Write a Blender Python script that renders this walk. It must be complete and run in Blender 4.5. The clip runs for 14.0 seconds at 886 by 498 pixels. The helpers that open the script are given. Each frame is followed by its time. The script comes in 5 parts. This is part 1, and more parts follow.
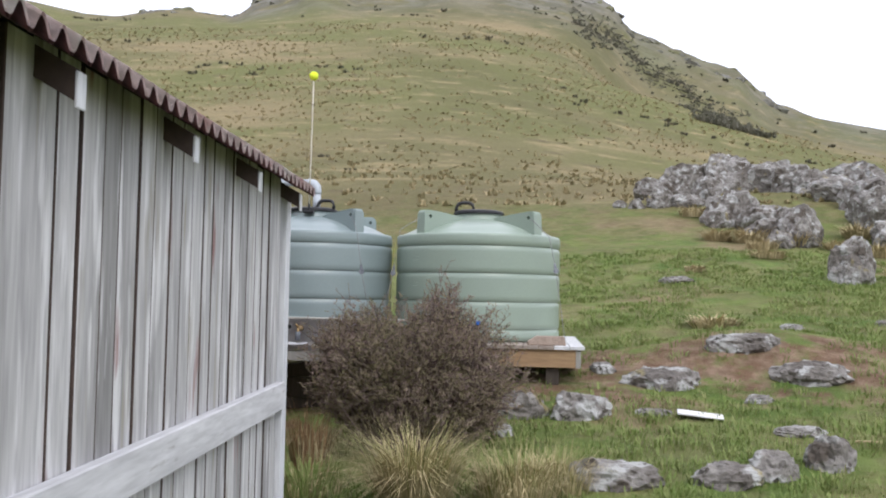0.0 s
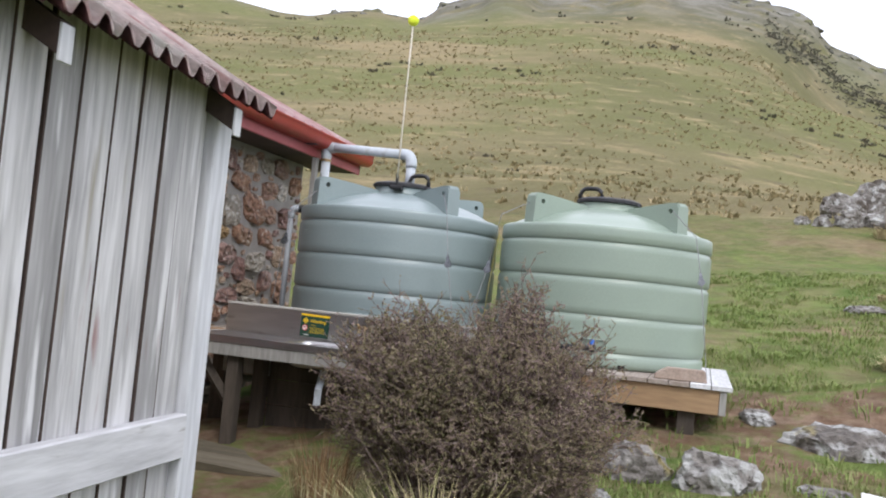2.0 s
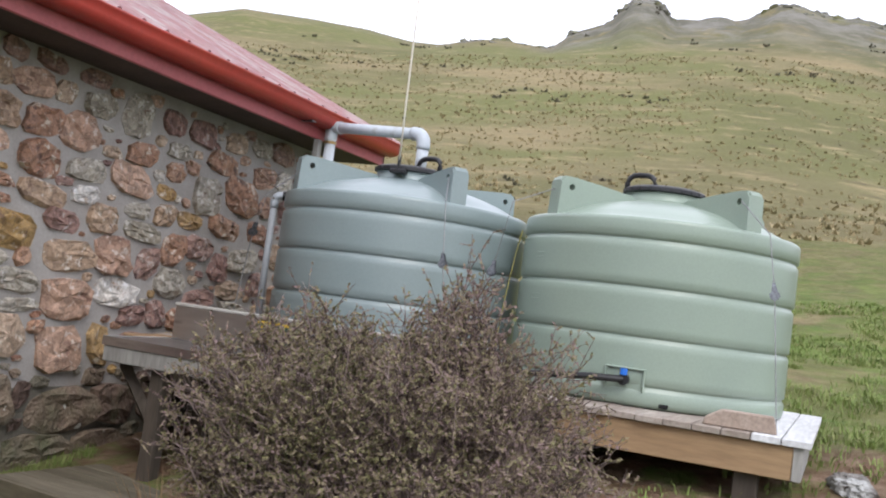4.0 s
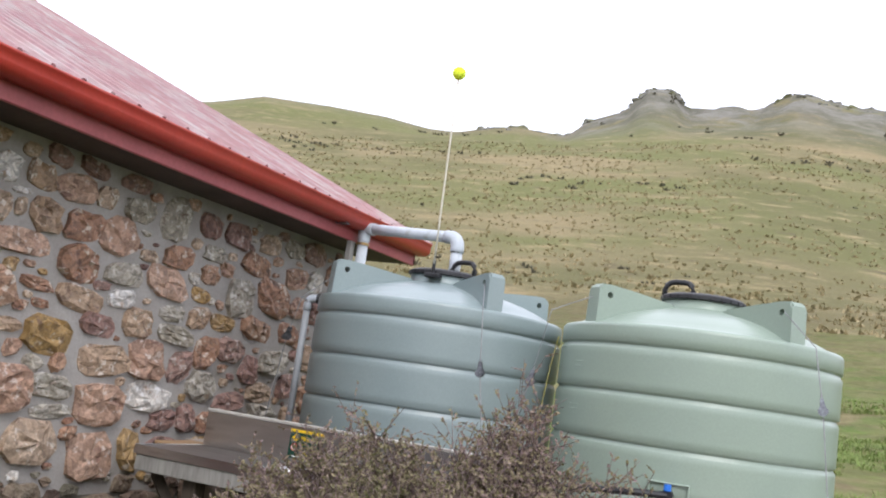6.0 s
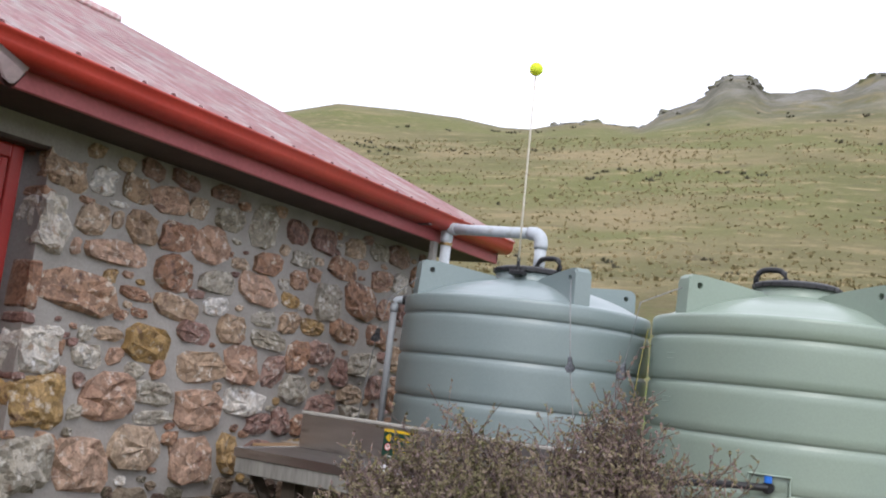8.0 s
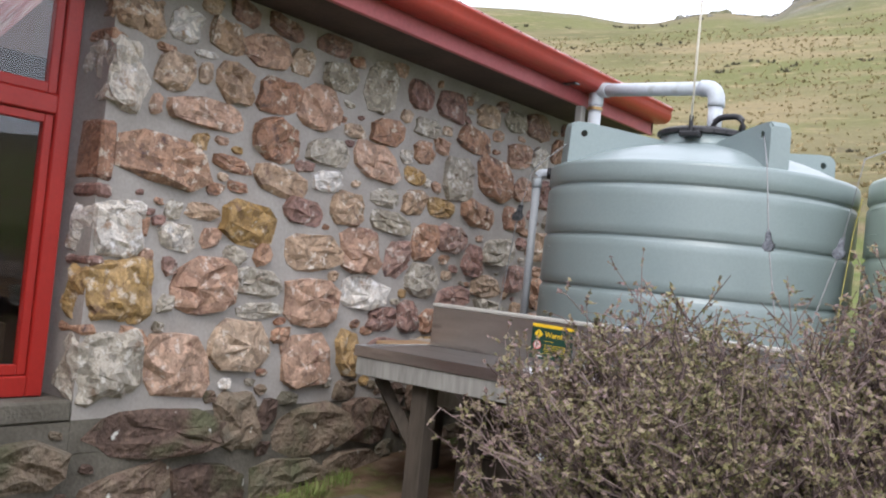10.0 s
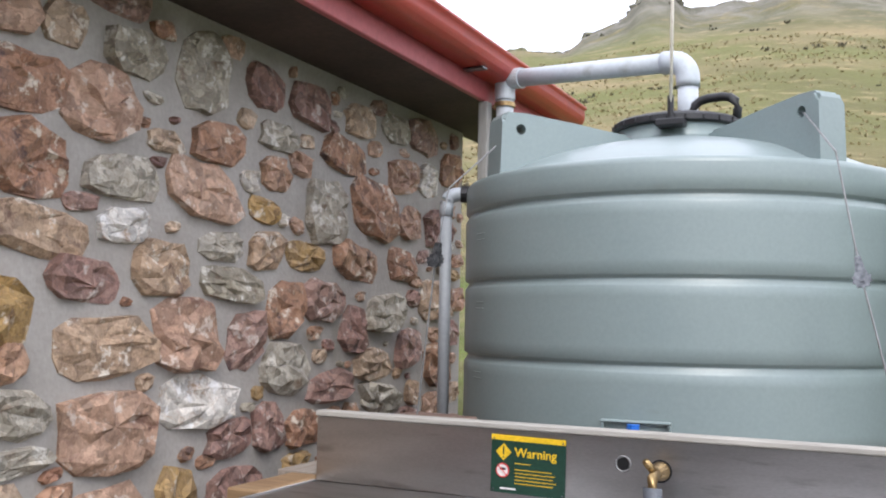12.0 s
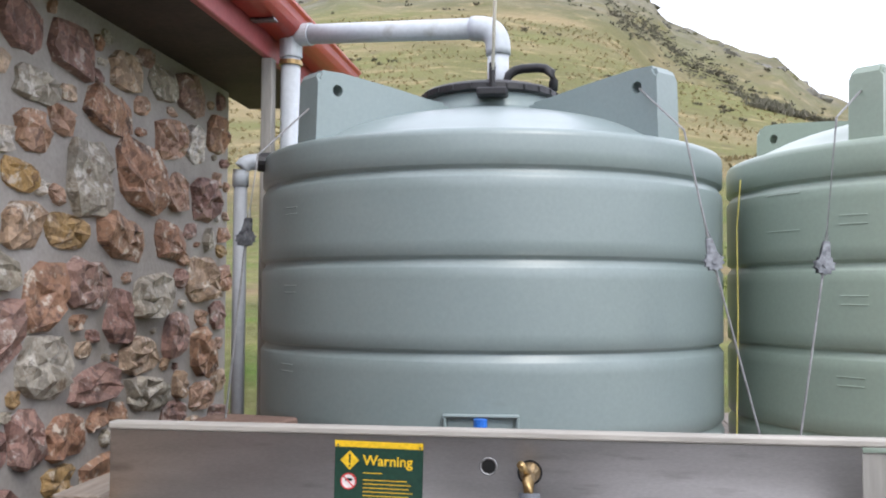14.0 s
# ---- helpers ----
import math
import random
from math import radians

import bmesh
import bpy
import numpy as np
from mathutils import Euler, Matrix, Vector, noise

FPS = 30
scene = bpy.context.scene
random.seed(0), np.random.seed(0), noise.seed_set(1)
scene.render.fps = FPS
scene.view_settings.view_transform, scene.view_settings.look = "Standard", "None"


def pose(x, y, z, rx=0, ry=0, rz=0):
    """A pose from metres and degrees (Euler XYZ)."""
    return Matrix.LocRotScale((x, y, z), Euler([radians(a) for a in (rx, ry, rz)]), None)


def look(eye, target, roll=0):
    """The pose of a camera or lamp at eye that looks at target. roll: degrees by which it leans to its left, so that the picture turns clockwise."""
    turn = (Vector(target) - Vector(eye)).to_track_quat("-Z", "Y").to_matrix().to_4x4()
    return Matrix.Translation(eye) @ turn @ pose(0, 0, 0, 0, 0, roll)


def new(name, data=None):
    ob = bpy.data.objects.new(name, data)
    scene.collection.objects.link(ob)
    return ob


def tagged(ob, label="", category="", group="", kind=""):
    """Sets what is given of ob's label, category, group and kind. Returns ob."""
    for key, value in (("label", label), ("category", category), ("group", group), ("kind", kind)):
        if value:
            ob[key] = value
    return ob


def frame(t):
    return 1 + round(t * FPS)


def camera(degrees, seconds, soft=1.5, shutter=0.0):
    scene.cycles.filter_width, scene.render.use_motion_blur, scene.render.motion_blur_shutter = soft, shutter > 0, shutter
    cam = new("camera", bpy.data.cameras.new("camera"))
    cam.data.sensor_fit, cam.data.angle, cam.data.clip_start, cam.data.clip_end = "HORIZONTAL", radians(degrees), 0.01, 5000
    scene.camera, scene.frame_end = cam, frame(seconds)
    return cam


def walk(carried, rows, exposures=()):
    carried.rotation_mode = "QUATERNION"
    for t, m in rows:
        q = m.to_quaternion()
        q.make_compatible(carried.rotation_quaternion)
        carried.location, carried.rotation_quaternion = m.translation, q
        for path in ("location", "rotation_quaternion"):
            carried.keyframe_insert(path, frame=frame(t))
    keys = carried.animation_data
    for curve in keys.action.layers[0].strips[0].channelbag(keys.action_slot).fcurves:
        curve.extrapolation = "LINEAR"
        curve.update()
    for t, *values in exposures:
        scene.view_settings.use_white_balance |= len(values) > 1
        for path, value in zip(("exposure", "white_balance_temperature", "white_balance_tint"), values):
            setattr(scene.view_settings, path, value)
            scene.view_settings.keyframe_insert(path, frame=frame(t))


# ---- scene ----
cam = camera(50.1, 14.0, soft=2.0)
PATH = [
    (0, (0.302, 0.186, 1.582), (0.109, 2.174, 1.676), 1.1),
    (0.5, (0.378, 0.722, 1.531), (0.202, 2.714, 1.531), 6.0),
    (1, (0.338, 1.187, 1.572), (0.304, 3.186, 1.612), 4.7),
    (1.5, (0.467, 1.739, 1.554), (0.142, 3.71, 1.581), 3.2),
    (2, (0.55, 2.263, 1.575), (0.008, 4.186, 1.663), 5.7),
    (2.2, (0.565, 2.488, 1.589), (0.0, 4.406, 1.606), 3.3),
    (4.3, (0.882, 4.102, 1.537), (0.056, 5.919, 1.666), 7.3),
    (4.5, (0.747, 4.043, 1.625), (-0.053, 5.87, 1.775), 4.3),
    (5, (0.711, 4.044, 1.661), (-0.153, 5.837, 1.866), 5.6),
    (5.5, (0.711, 4.041, 1.655), (-0.214, 5.798, 1.9), 8.8),
    (6, (0.725, 4.023, 1.661), (-0.115, 5.815, 1.949), 8.2),
    (6.5, (0.729, 4.016, 1.66), (-0.062, 5.827, 1.963), 7.0),
    (7, (0.731, 4.012, 1.668), (-0.048, 5.828, 1.972), 6.0),
    (7.5, (0.714, 3.994, 1.657), (-0.12, 5.787, 1.951), 6.0),
    (8, (0.693, 3.993, 1.643), (-0.292, 5.713, 1.91), 6.6),
    (8.5, (0.724, 4.024, 1.618), (-0.35, 5.703, 1.784), 5.6),
    (9, (0.641, 4.199, 1.548), (-0.509, 5.835, 1.565), 3.8),
    (9.2, (0.544, 4.304, 1.519), (-0.634, 5.92, 1.571), 6.6),
    (11.3, (-0.872, 5.765, 1.62), (-2.058, 7.375, 1.648), 3.7),
    (11.5, (-0.988, 5.885, 1.653), (-2.093, 7.549, 1.745), 4.3),
    (12, (-1.266, 6.238, 1.636), (-2.131, 8.035, 1.788), 1.1),
    (12.5, (-1.463, 6.457, 1.669), (-2.087, 8.351, 1.822), -1.8),
    (13, (-1.66, 6.446, 1.676), (-1.951, 8.418, 1.838), 0.5),
    (13.5, (-1.762, 6.46, 1.685), (-2.02, 8.442, 1.756), 1.3),
    (14, (-1.772, 6.463, 1.687), (-2.031, 8.444, 1.78), 0.3),
]
walk(cam, [(t, look(eye, target, roll)) for t, eye, target, roll in PATH],
     [(0, -0.02), (1, 0.0), (2, 0.12), (4.5, 0.16), (6, 0.24), (7.5, 0.02), (8.5, 0.03), (9, 0.25), (11.5, 0.45), (12.5, 0.45), (14, 0.44)])

# ---------------------------------------------------------------- light
SKY = 1.80
SUN = 1.35
world = bpy.data.worlds.new("overcast")
scene.world = world
world.use_nodes = True
wn, wl = world.node_tree.nodes, world.node_tree.links
sky = wn.new("ShaderNodeTexSky")
sky.sky_type, sky.sun_disc = "NISHITA", False
sky.sun_elevation, sky.sun_rotation = radians(46), radians(148)
sky_gain = wn.new("ShaderNodeVectorMath")
sky_gain.operation = "SCALE"
sky_gain.inputs["Scale"].default_value = 0.10
wl.new(sky.outputs[0], sky_gain.inputs[0])
cloud = wn.new("ShaderNodeMix")
cloud.data_type = "RGBA"
cloud.inputs[0].default_value = 0.85
wl.new(sky_gain.outputs[0], cloud.inputs[6])
cloud.inputs[7].default_value = (0.94, 0.955, 1.10, 1)
wl.new(cloud.outputs[2], wn["Background"].inputs[0])
wn["Background"].inputs[1].default_value = SKY
sun = new("sun", bpy.data.lights.new("sun", "SUN"))
sun.data.energy, sun.data.angle, sun.data.color = SUN, radians(24), (1.0, 0.975, 0.95)
sun.matrix_world = look((0, 0, 0), (-math.sin(radians(148)) * math.cos(radians(46)), -math.cos(radians(148)) * math.cos(radians(46)), -math.sin(radians(46))))


# ---------------------------------------------------------------- materials
def material(name, colors, scale=6.0, rough=0.7, bump=0.2, fine=8.0, metal=0.0, stretch=(1, 1, 1), fleck=None, piece=0.0, island=0.0, spec=0.4, contrast=(0.3, 0.7), bump_size=0.01, fine_amount=0.5):
    m = bpy.data.materials.new(name)
    m.use_nodes = True
    n, l = m.node_tree.nodes, m.node_tree.links
    b = n["Principled BSDF"]
    geo = n.new("ShaderNodeNewGeometry")
    mp = n.new("ShaderNodeMapping")
    mp.inputs["Scale"].default_value = stretch
    l.new(geo.outputs["Position"], mp.inputs["Vector"])
    vec = mp.outputs[0]
    big = n.new("ShaderNodeTexNoise")
    big.inputs["Scale"].default_value, big.inputs["Detail"].default_value = scale, 5
    l.new(vec, big.inputs["Vector"])
    small = n.new("ShaderNodeTexNoise")
    small.inputs["Scale"].default_value, small.inputs["Detail"].default_value = scale * fine, 4
    l.new(vec, small.inputs["Vector"])
    fac = big.outputs[0]
    if piece or island:
        add = n.new("ShaderNodeMath")
        add.operation = "MULTIPLY_ADD"
        if piece:
            info = n.new("ShaderNodeObjectInfo")
            l.new(info.outputs["Random"], add.inputs[0])
        else:
            l.new(geo.outputs["Random Per Island"], add.inputs[0])
        add.inputs[1].default_value = piece or island
        off = n.new("ShaderNodeMath")
        off.operation = "SUBTRACT"
        l.new(fac, off.inputs[0])
        off.inputs[1].default_value = (piece or island) / 2
        l.new(off.outputs[0], add.inputs[2])
        fac = add.outputs[0]
    ramp = n.new("ShaderNodeValToRGB")
    r = ramp.color_ramp
    lo, hi = contrast
    for i, c in enumerate(colors):
        p = lo + (hi - lo) * i / max(1, len(colors) - 1)
        e = r.elements[i] if i < 2 else r.elements.new(p)
        e.position, e.color = p, (*c, 1)
    l.new(fac, ramp.inputs[0])
    col = ramp.outputs[0]
    mul = n.new("ShaderNodeMix")
    mul.data_type, mul.blend_type = "RGBA", "MULTIPLY"
    mul.inputs[0].default_value = fine_amount
    grain = n.new("ShaderNodeValToRGB")
    grain.color_ramp.elements[0].position, grain.color_ramp.elements[0].color = 0.25, (0.55, 0.55, 0.55, 1)
    grain.color_ramp.elements[1].position, grain.color_ramp.elements[1].color = 0.72, (1.25, 1.25, 1.25, 1)
    l.new(small.outputs[0], grain.inputs[0])
    l.new(col, mul.inputs[6])
    l.new(grain.outputs[0], mul.inputs[7])
    col = mul.outputs[2]
    for item in (fleck or []):
        c, s, lo2, hi2 = item[:4]
        f = n.new("ShaderNodeTexNoise")
        f.inputs["Scale"].default_value, f.inputs["Detail"].default_value = s, 6
        f.noise_dimensions = "4D"
        f.inputs["W"].default_value = 3.7 * lo2 + s
        if len(item) > 4:
            mp2 = n.new("ShaderNodeMapping")
            mp2.inputs["Scale"].default_value = item[4]
            l.new(geo.outputs["Position"], mp2.inputs["Vector"])
            l.new(mp2.outputs[0], f.inputs["Vector"])
        else:
            l.new(vec, f.inputs["Vector"])
        st = n.new("ShaderNodeMapRange")
        st.inputs["From Min"].default_value, st.inputs["From Max"].default_value = lo2, hi2
        l.new(f.outputs[0], st.inputs["Value"])
        mx = n.new("ShaderNodeMix")
        mx.data_type = "RGBA"
        l.new(st.outputs[0], mx.inputs[0])
        l.new(col, mx.inputs[6])
        mx.inputs[7].default_value = (*c, 1)
        col = mx.outputs[2]
    l.new(col, b.inputs["Base Color"])
    b.inputs["Roughness"].default_value, b.inputs["Metallic"].default_value = rough, metal
    b.inputs["Specular IOR Level"].default_value = spec
    if bump:
        bp = n.new("ShaderNodeBump")
        bp.inputs["Strength"].default_value, bp.inputs["Distance"].default_value = bump, bump_size
        mixh = n.new("ShaderNodeMath")
        mixh.operation = "MULTIPLY_ADD"
        l.new(small.outputs[0], mixh.inputs[0])
        mixh.inputs[1].default_value = 0.5
        l.new(big.outputs[0], mixh.inputs[2])
        l.new(mixh.outputs[0], bp.inputs["Height"])
        l.new(bp.outputs[0], b.inputs["Normal"])
    return m


M_TANK_A = material("sage_plastic", [(0.212, 0.265, 0.262), (0.232, 0.286, 0.281)], 2.5, 0.33, 0.03, 30, spec=0.55, fine_amount=0.12, fleck=[((0.16, 0.17, 0.14), 3.0, 0.66, 0.8, (1, 1, 3))])
M_TANK_B = material("green_plastic", [(0.250, 0.312, 0.255), (0.270, 0.334, 0.270)], 2.5, 0.34, 0.03, 30, spec=0.55, fine_amount=0.12, fleck=[((0.2, 0.22, 0.16), 3.0, 0.68, 0.85, (1, 1, 3))])
M_BLACK = material("black_plastic", [(0.012, 0.012, 0.013), (0.022, 0.022, 0.024)], 10, 0.45, 0.05, 20)
M_DARK = material("dark_hole", [(0.006, 0.006, 0.006), (0.01, 0.01, 0.01)], 10, 0.9, 0)
M_PVC = material("grey_pvc", [(0.42, 0.46, 0.50), (0.50, 0.54, 0.57)], 3, 0.4, 0.05, 20, fine_amount=0.2, fleck=[((0.3, 0.3, 0.29), 9, 0.62, 0.75)])
M_PVC_GREY = material("dull_grey_pvc", [(0.30, 0.32, 0.34), (0.36, 0.38, 0.40)], 3, 0.5, 0.05, 20, fine_amount=0.2)
M_BLUE = material("blue_plastic", [(0.02, 0.13, 0.55), (0.03, 0.18, 0.65)], 20, 0.4, 0.0)
M_BALL = material("tennis_felt", [(0.72, 0.86, 0.04), (0.80, 0.93, 0.07)], 60, 0.95, 0.4, 6, bump_size=0.003)
M_POLE = material("pale_fibreglass", [(0.62, 0.57, 0.47), (0.72, 0.68, 0.60)], 20, 0.5, 0.0)
M_STEEL = material("stainless_steel", [(0.46, 0.45, 0.44), (0.56, 0.55, 0.54)], 3, 0.33, 0.05, 25, metal=1.0, stretch=(1, 6, 6), fine_amount=0.25, fleck=[((0.32, 0.30, 0.29), 5, 0.58, 0.75)])
M_GALV = material("galvanised_steel", [(0.06, 0.064, 0.068), (0.24, 0.25, 0.26)], 60, 0.38, 0.1, 6, metal=0.9)
M_BRASS = material("worn_brass", [(0.28, 0.19, 0.085), (0.46, 0.33, 0.16)], 40, 0.35, 0.1, 5, metal=0.9)
M_RED = material("red_paint", [(0.36, 0.030, 0.018), (0.42, 0.040, 0.024)], 3, 0.38, 0.05, 15, fine_amount=0.25)
M_RED_DULL = material("dusty_red_paint", [(0.35, 0.080, 0.084), (0.42, 0.105, 0.106)], 3, 0.5, 0.1, 15, fine_amount=0.3)
M_WINRED = material("window_red_paint", [(0.33, 0.018, 0.014), (0.40, 0.025, 0.018)], 4, 0.35, 0.05, 15, fine_amount=0.2)
# red lightened and streaked pale: grazing sky glare painted into the base colour
M_ROOF = material("glare_pale_red_roof", [(0.56, 0.30, 0.30), (0.66, 0.42, 0.41)], 1.5, 0.24, 0.05, 14, stretch=(0.5, 3, 1), spec=1.0, fine_amount=0.3, fleck=[((0.74, 0.65, 0.64), 5, 0.45, 0.7, (0.5, 4, 1))])
# dark soffit timber; also the painted shade between the shed boards
M_SOFFIT_GAP = material("dark_soffit_and_gap_shade", [(0.05, 0.035, 0.03), (0.08, 0.055, 0.045)], 4, 0.8, 0.1, 10)
# shed roof skins: shaded underside painted dark maroon, lit top painted pale
M_IRON_SHADE = material("shaded_maroon_iron", [(0.10, 0.045, 0.045), (0.16, 0.075, 0.072)], 4, 0.6, 0.15, 16)
M_IRON = material("old_corrugated_iron", [(0.60, 0.47, 0.45), (0.74, 0.64, 0.61)], 2, 0.5, 0.15, 16, fleck=[((0.42, 0.16, 0.14), 4, 0.58, 0.70), ((0.72, 0.68, 0.64), 7, 0.56, 0.68)])
M_BOARD = material("weathered_grey_board", [(0.26, 0.255, 0.25), (0.40, 0.395, 0.39), (0.54, 0.535, 0.53)], 5, 0.8, 0.45, 9, stretch=(1, 1, 0.08), piece=0.25, fine_amount=0.7,
                   fleck=[((0.62, 0.615, 0.615), 4, 0.54, 0.64, (5, 5, 0.5)), ((0.22, 0.085, 0.075), 2.3, 0.63, 0.72, (4, 4, 0.7)), ((0.30, 0.28, 0.23), 3, 0.6, 0.72, (6, 6, 0.6)), ((0.13, 0.12, 0.11), 26, 0.7, 0.78)])
M_TRIM = material("whitewashed_timber", [(0.50, 0.51, 0.53), (0.66, 0.67, 0.69)], 5, 0.75, 0.3, 9, stretch=(1, 1, 0.1), fine_amount=0.5, fleck=[((0.34, 0.33, 0.32), 8, 0.62, 0.74, (4, 4, 0.6))])
M_RAIL = material("whitewashed_rail", [(0.44, 0.44, 0.45), (0.62, 0.62, 0.63)], 5, 0.75, 0.3, 9, stretch=(1, 0.1, 1), fine_amount=0.5, fleck=[((0.30, 0.29, 0.28), 9, 0.62, 0.74, (4, 0.6, 4))])
M_TRIM_Y = material("whitewashed_plank", [(0.50, 0.50, 0.50), (0.68, 0.68, 0.68)], 5, 0.75, 0.3, 9, stretch=(1, 0.1, 1), fine_amount=0.5)
M_PALEBLOCK = material("pale_brown_block", [(0.27, 0.205, 0.16), (0.40, 0.32, 0.26)], 8, 0.85, 0.3, 8)
M_PLANK = material("weathered_plank", [(0.26, 0.21, 0.17), (0.40, 0.35, 0.30)], 6, 0.8, 0.4, 8, stretch=(1, 0.15, 1), piece=0.2)
# moss flecks over a base darkened for the shade around the bench
M_PLANK_X = material("shaded_mossy_plank", [(0.10, 0.085, 0.055), (0.18, 0.155, 0.11)], 6, 0.85, 0.4, 8, stretch=(0.15, 1, 1), piece=0.2, fleck=[((0.13, 0.135, 0.06), 6, 0.62, 0.74)])
M_TIMBER = material("tan_treated_timber", [(0.26, 0.16, 0.085), (0.36, 0.24, 0.13)], 5, 0.75, 0.3, 9, stretch=(0.15, 1, 1))
M_POST = material("dark_old_timber", [(0.05, 0.04, 0.03), (0.10, 0.08, 0.062)], 6, 0.85, 0.3, 8, stretch=(1, 1, 0.15))
M_GREYPOST = material("grey_old_timber", [(0.26, 0.25, 0.23), (0.36, 0.35, 0.32)], 6, 0.85, 0.3, 8, stretch=(1, 1, 0.15))
M_BROWNBLOCK = material("brown_block", [(0.14, 0.09, 0.07), (0.24, 0.16, 0.125)], 8, 0.85, 0.3, 8)
M_MORTAR = material("grey_mortar", [(0.31, 0.285, 0.255), (0.38, 0.355, 0.325)], 5, 0.95, 0.5, 12, bump_size=0.008, fine_amount=0.22, fleck=[((0.20, 0.18, 0.15), 3, 0.58, 0.74)])


def split_stone(name, colors, pale, dark):
    """Freshly split fieldstone: broken facets of different tone, pale quartz and dark iron stains."""
    m = bpy.data.materials.new(name)
    m.use_nodes = True
    n, l = m.node_tree.nodes, m.node_tree.links
    b = n["Principled BSDF"]
    geo, info = n.new("ShaderNodeNewGeometry"), n.new("ShaderNodeObjectInfo")

    def tex(scale, detail, w=0.0):
        t = n.new("ShaderNodeTexNoise")
        t.noise_dimensions = "4D"
        t.inputs["Scale"].default_value, t.inputs["Detail"].default_value, t.inputs["Roughness"].default_value = scale, detail, 0.62
        t.inputs["W"].default_value = w
        l.new(geo.outputs["Position"], t.inputs["Vector"])
        return t

    def mixc(f, a, c, mode="MIX"):
        x = n.new("ShaderNodeMix")
        x.data_type, x.blend_type = "RGBA", mode
        for slot, v in ((0, f), (6, a), (7, c)):
            if isinstance(v, float):
                x.inputs[slot].default_value = v
            elif isinstance(v, tuple):
                x.inputs[slot].default_value = (*v, 1)
            else:
                l.new(v, x.inputs[slot])
        return x.outputs[2]

    def rng(v, lo, hi, a=0.0, c=1.0):
        r = n.new("ShaderNodeMapRange")
        r.inputs["From Min"].default_value, r.inputs["From Max"].default_value = lo, hi
        r.inputs["To Min"].default_value, r.inputs["To Max"].default_value = a, c
        l.new(v, r.inputs["Value"])
        return r.outputs[0]

    # warped cells give the broken facets
    warp = n.new("ShaderNodeVectorMath")
    warp.operation = "MULTIPLY_ADD"
    l.new(tex(11, 3).outputs["Color"], warp.inputs[0])
    warp.inputs[1].default_value = (0.16, 0.16, 0.16)
    l.new(geo.outputs["Position"], warp.inputs[2])
    cells = n.new("ShaderNodeTexVoronoi")
    cells.inputs["Scale"].default_value = 26
    l.new(warp.outputs[0], cells.inputs["Vector"])
    tone = n.new("ShaderNodeSeparateColor")
    l.new(cells.outputs["Color"], tone.inputs[0])
    base = n.new("ShaderNodeMath")
    base.operation = "MULTIPLY_ADD"
    l.new(info.outputs["Random"], base.inputs[0])
    base.inputs[1].default_value = 0.55
    l.new(rng(tex(9, 5).outputs[0], 0.3, 0.7, 0.0, 0.45), base.inputs[2])
    ramp = n.new("ShaderNodeValToRGB")
    for k, c in enumerate(colors):
        e = ramp.color_ramp.elements[k] if k < 2 else ramp.color_ramp.elements.new(k / (len(colors) - 1))
        e.position, e.color = k / (len(colors) - 1), (*c, 1)
    l.new(base.outputs[0], ramp.inputs[0])
    col = mixc(0.75, ramp.outputs[0], rng(tone.outputs[0], 0, 1, 0.50, 1.42), "MULTIPLY")
    col = mixc(0.6, col, rng(tex(60, 4, 2.0).outputs[0], 0.3, 0.7, 0.65, 1.25), "MULTIPLY")
    col = mixc(rng(tex(17, 6, 5.0).outputs[0], 0.565, 0.62), col, pale)
    col = mixc(rng(tex(12, 6, 9.0).outputs[0], 0.57, 0.66), col, dark)
    # iron-dark cracks between the facets
    seam = n.new("ShaderNodeTexVoronoi")
    seam.feature = "DISTANCE_TO_EDGE"
    seam.inputs["Scale"].default_value = 13
    l.new(warp.outputs[0], seam.inputs["Vector"])
    col = mixc(rng(seam.outputs["Distance"], 0.0, 0.04, 0.5, 0.0), col, dark)
    l.new(col, b.inputs["Base Color"])
    l.new(rng(tone.outputs[1], 0, 1, 0.45, 0.8), b.inputs["Roughness"])
    b.inputs["Specular IOR Level"].default_value = 0.45
    height = n.new("ShaderNodeMath")
    height.operation = "MULTIPLY_ADD"
    l.new(tex(42, 5, 1.0).outputs[0], height.inputs[0])
    height.inputs[1].default_value = 0.45
    l.new(tone.outputs[2], height.inputs[2])
    bp = n.new("ShaderNodeBump")
    bp.inputs["Strength"].default_value, bp.inputs["Distance"].default_value = 1.0, 0.022
    l.new(height.outputs[0], bp.inputs["Height"])
    l.new(bp.outputs[0], b.inputs["Normal"])
    return m


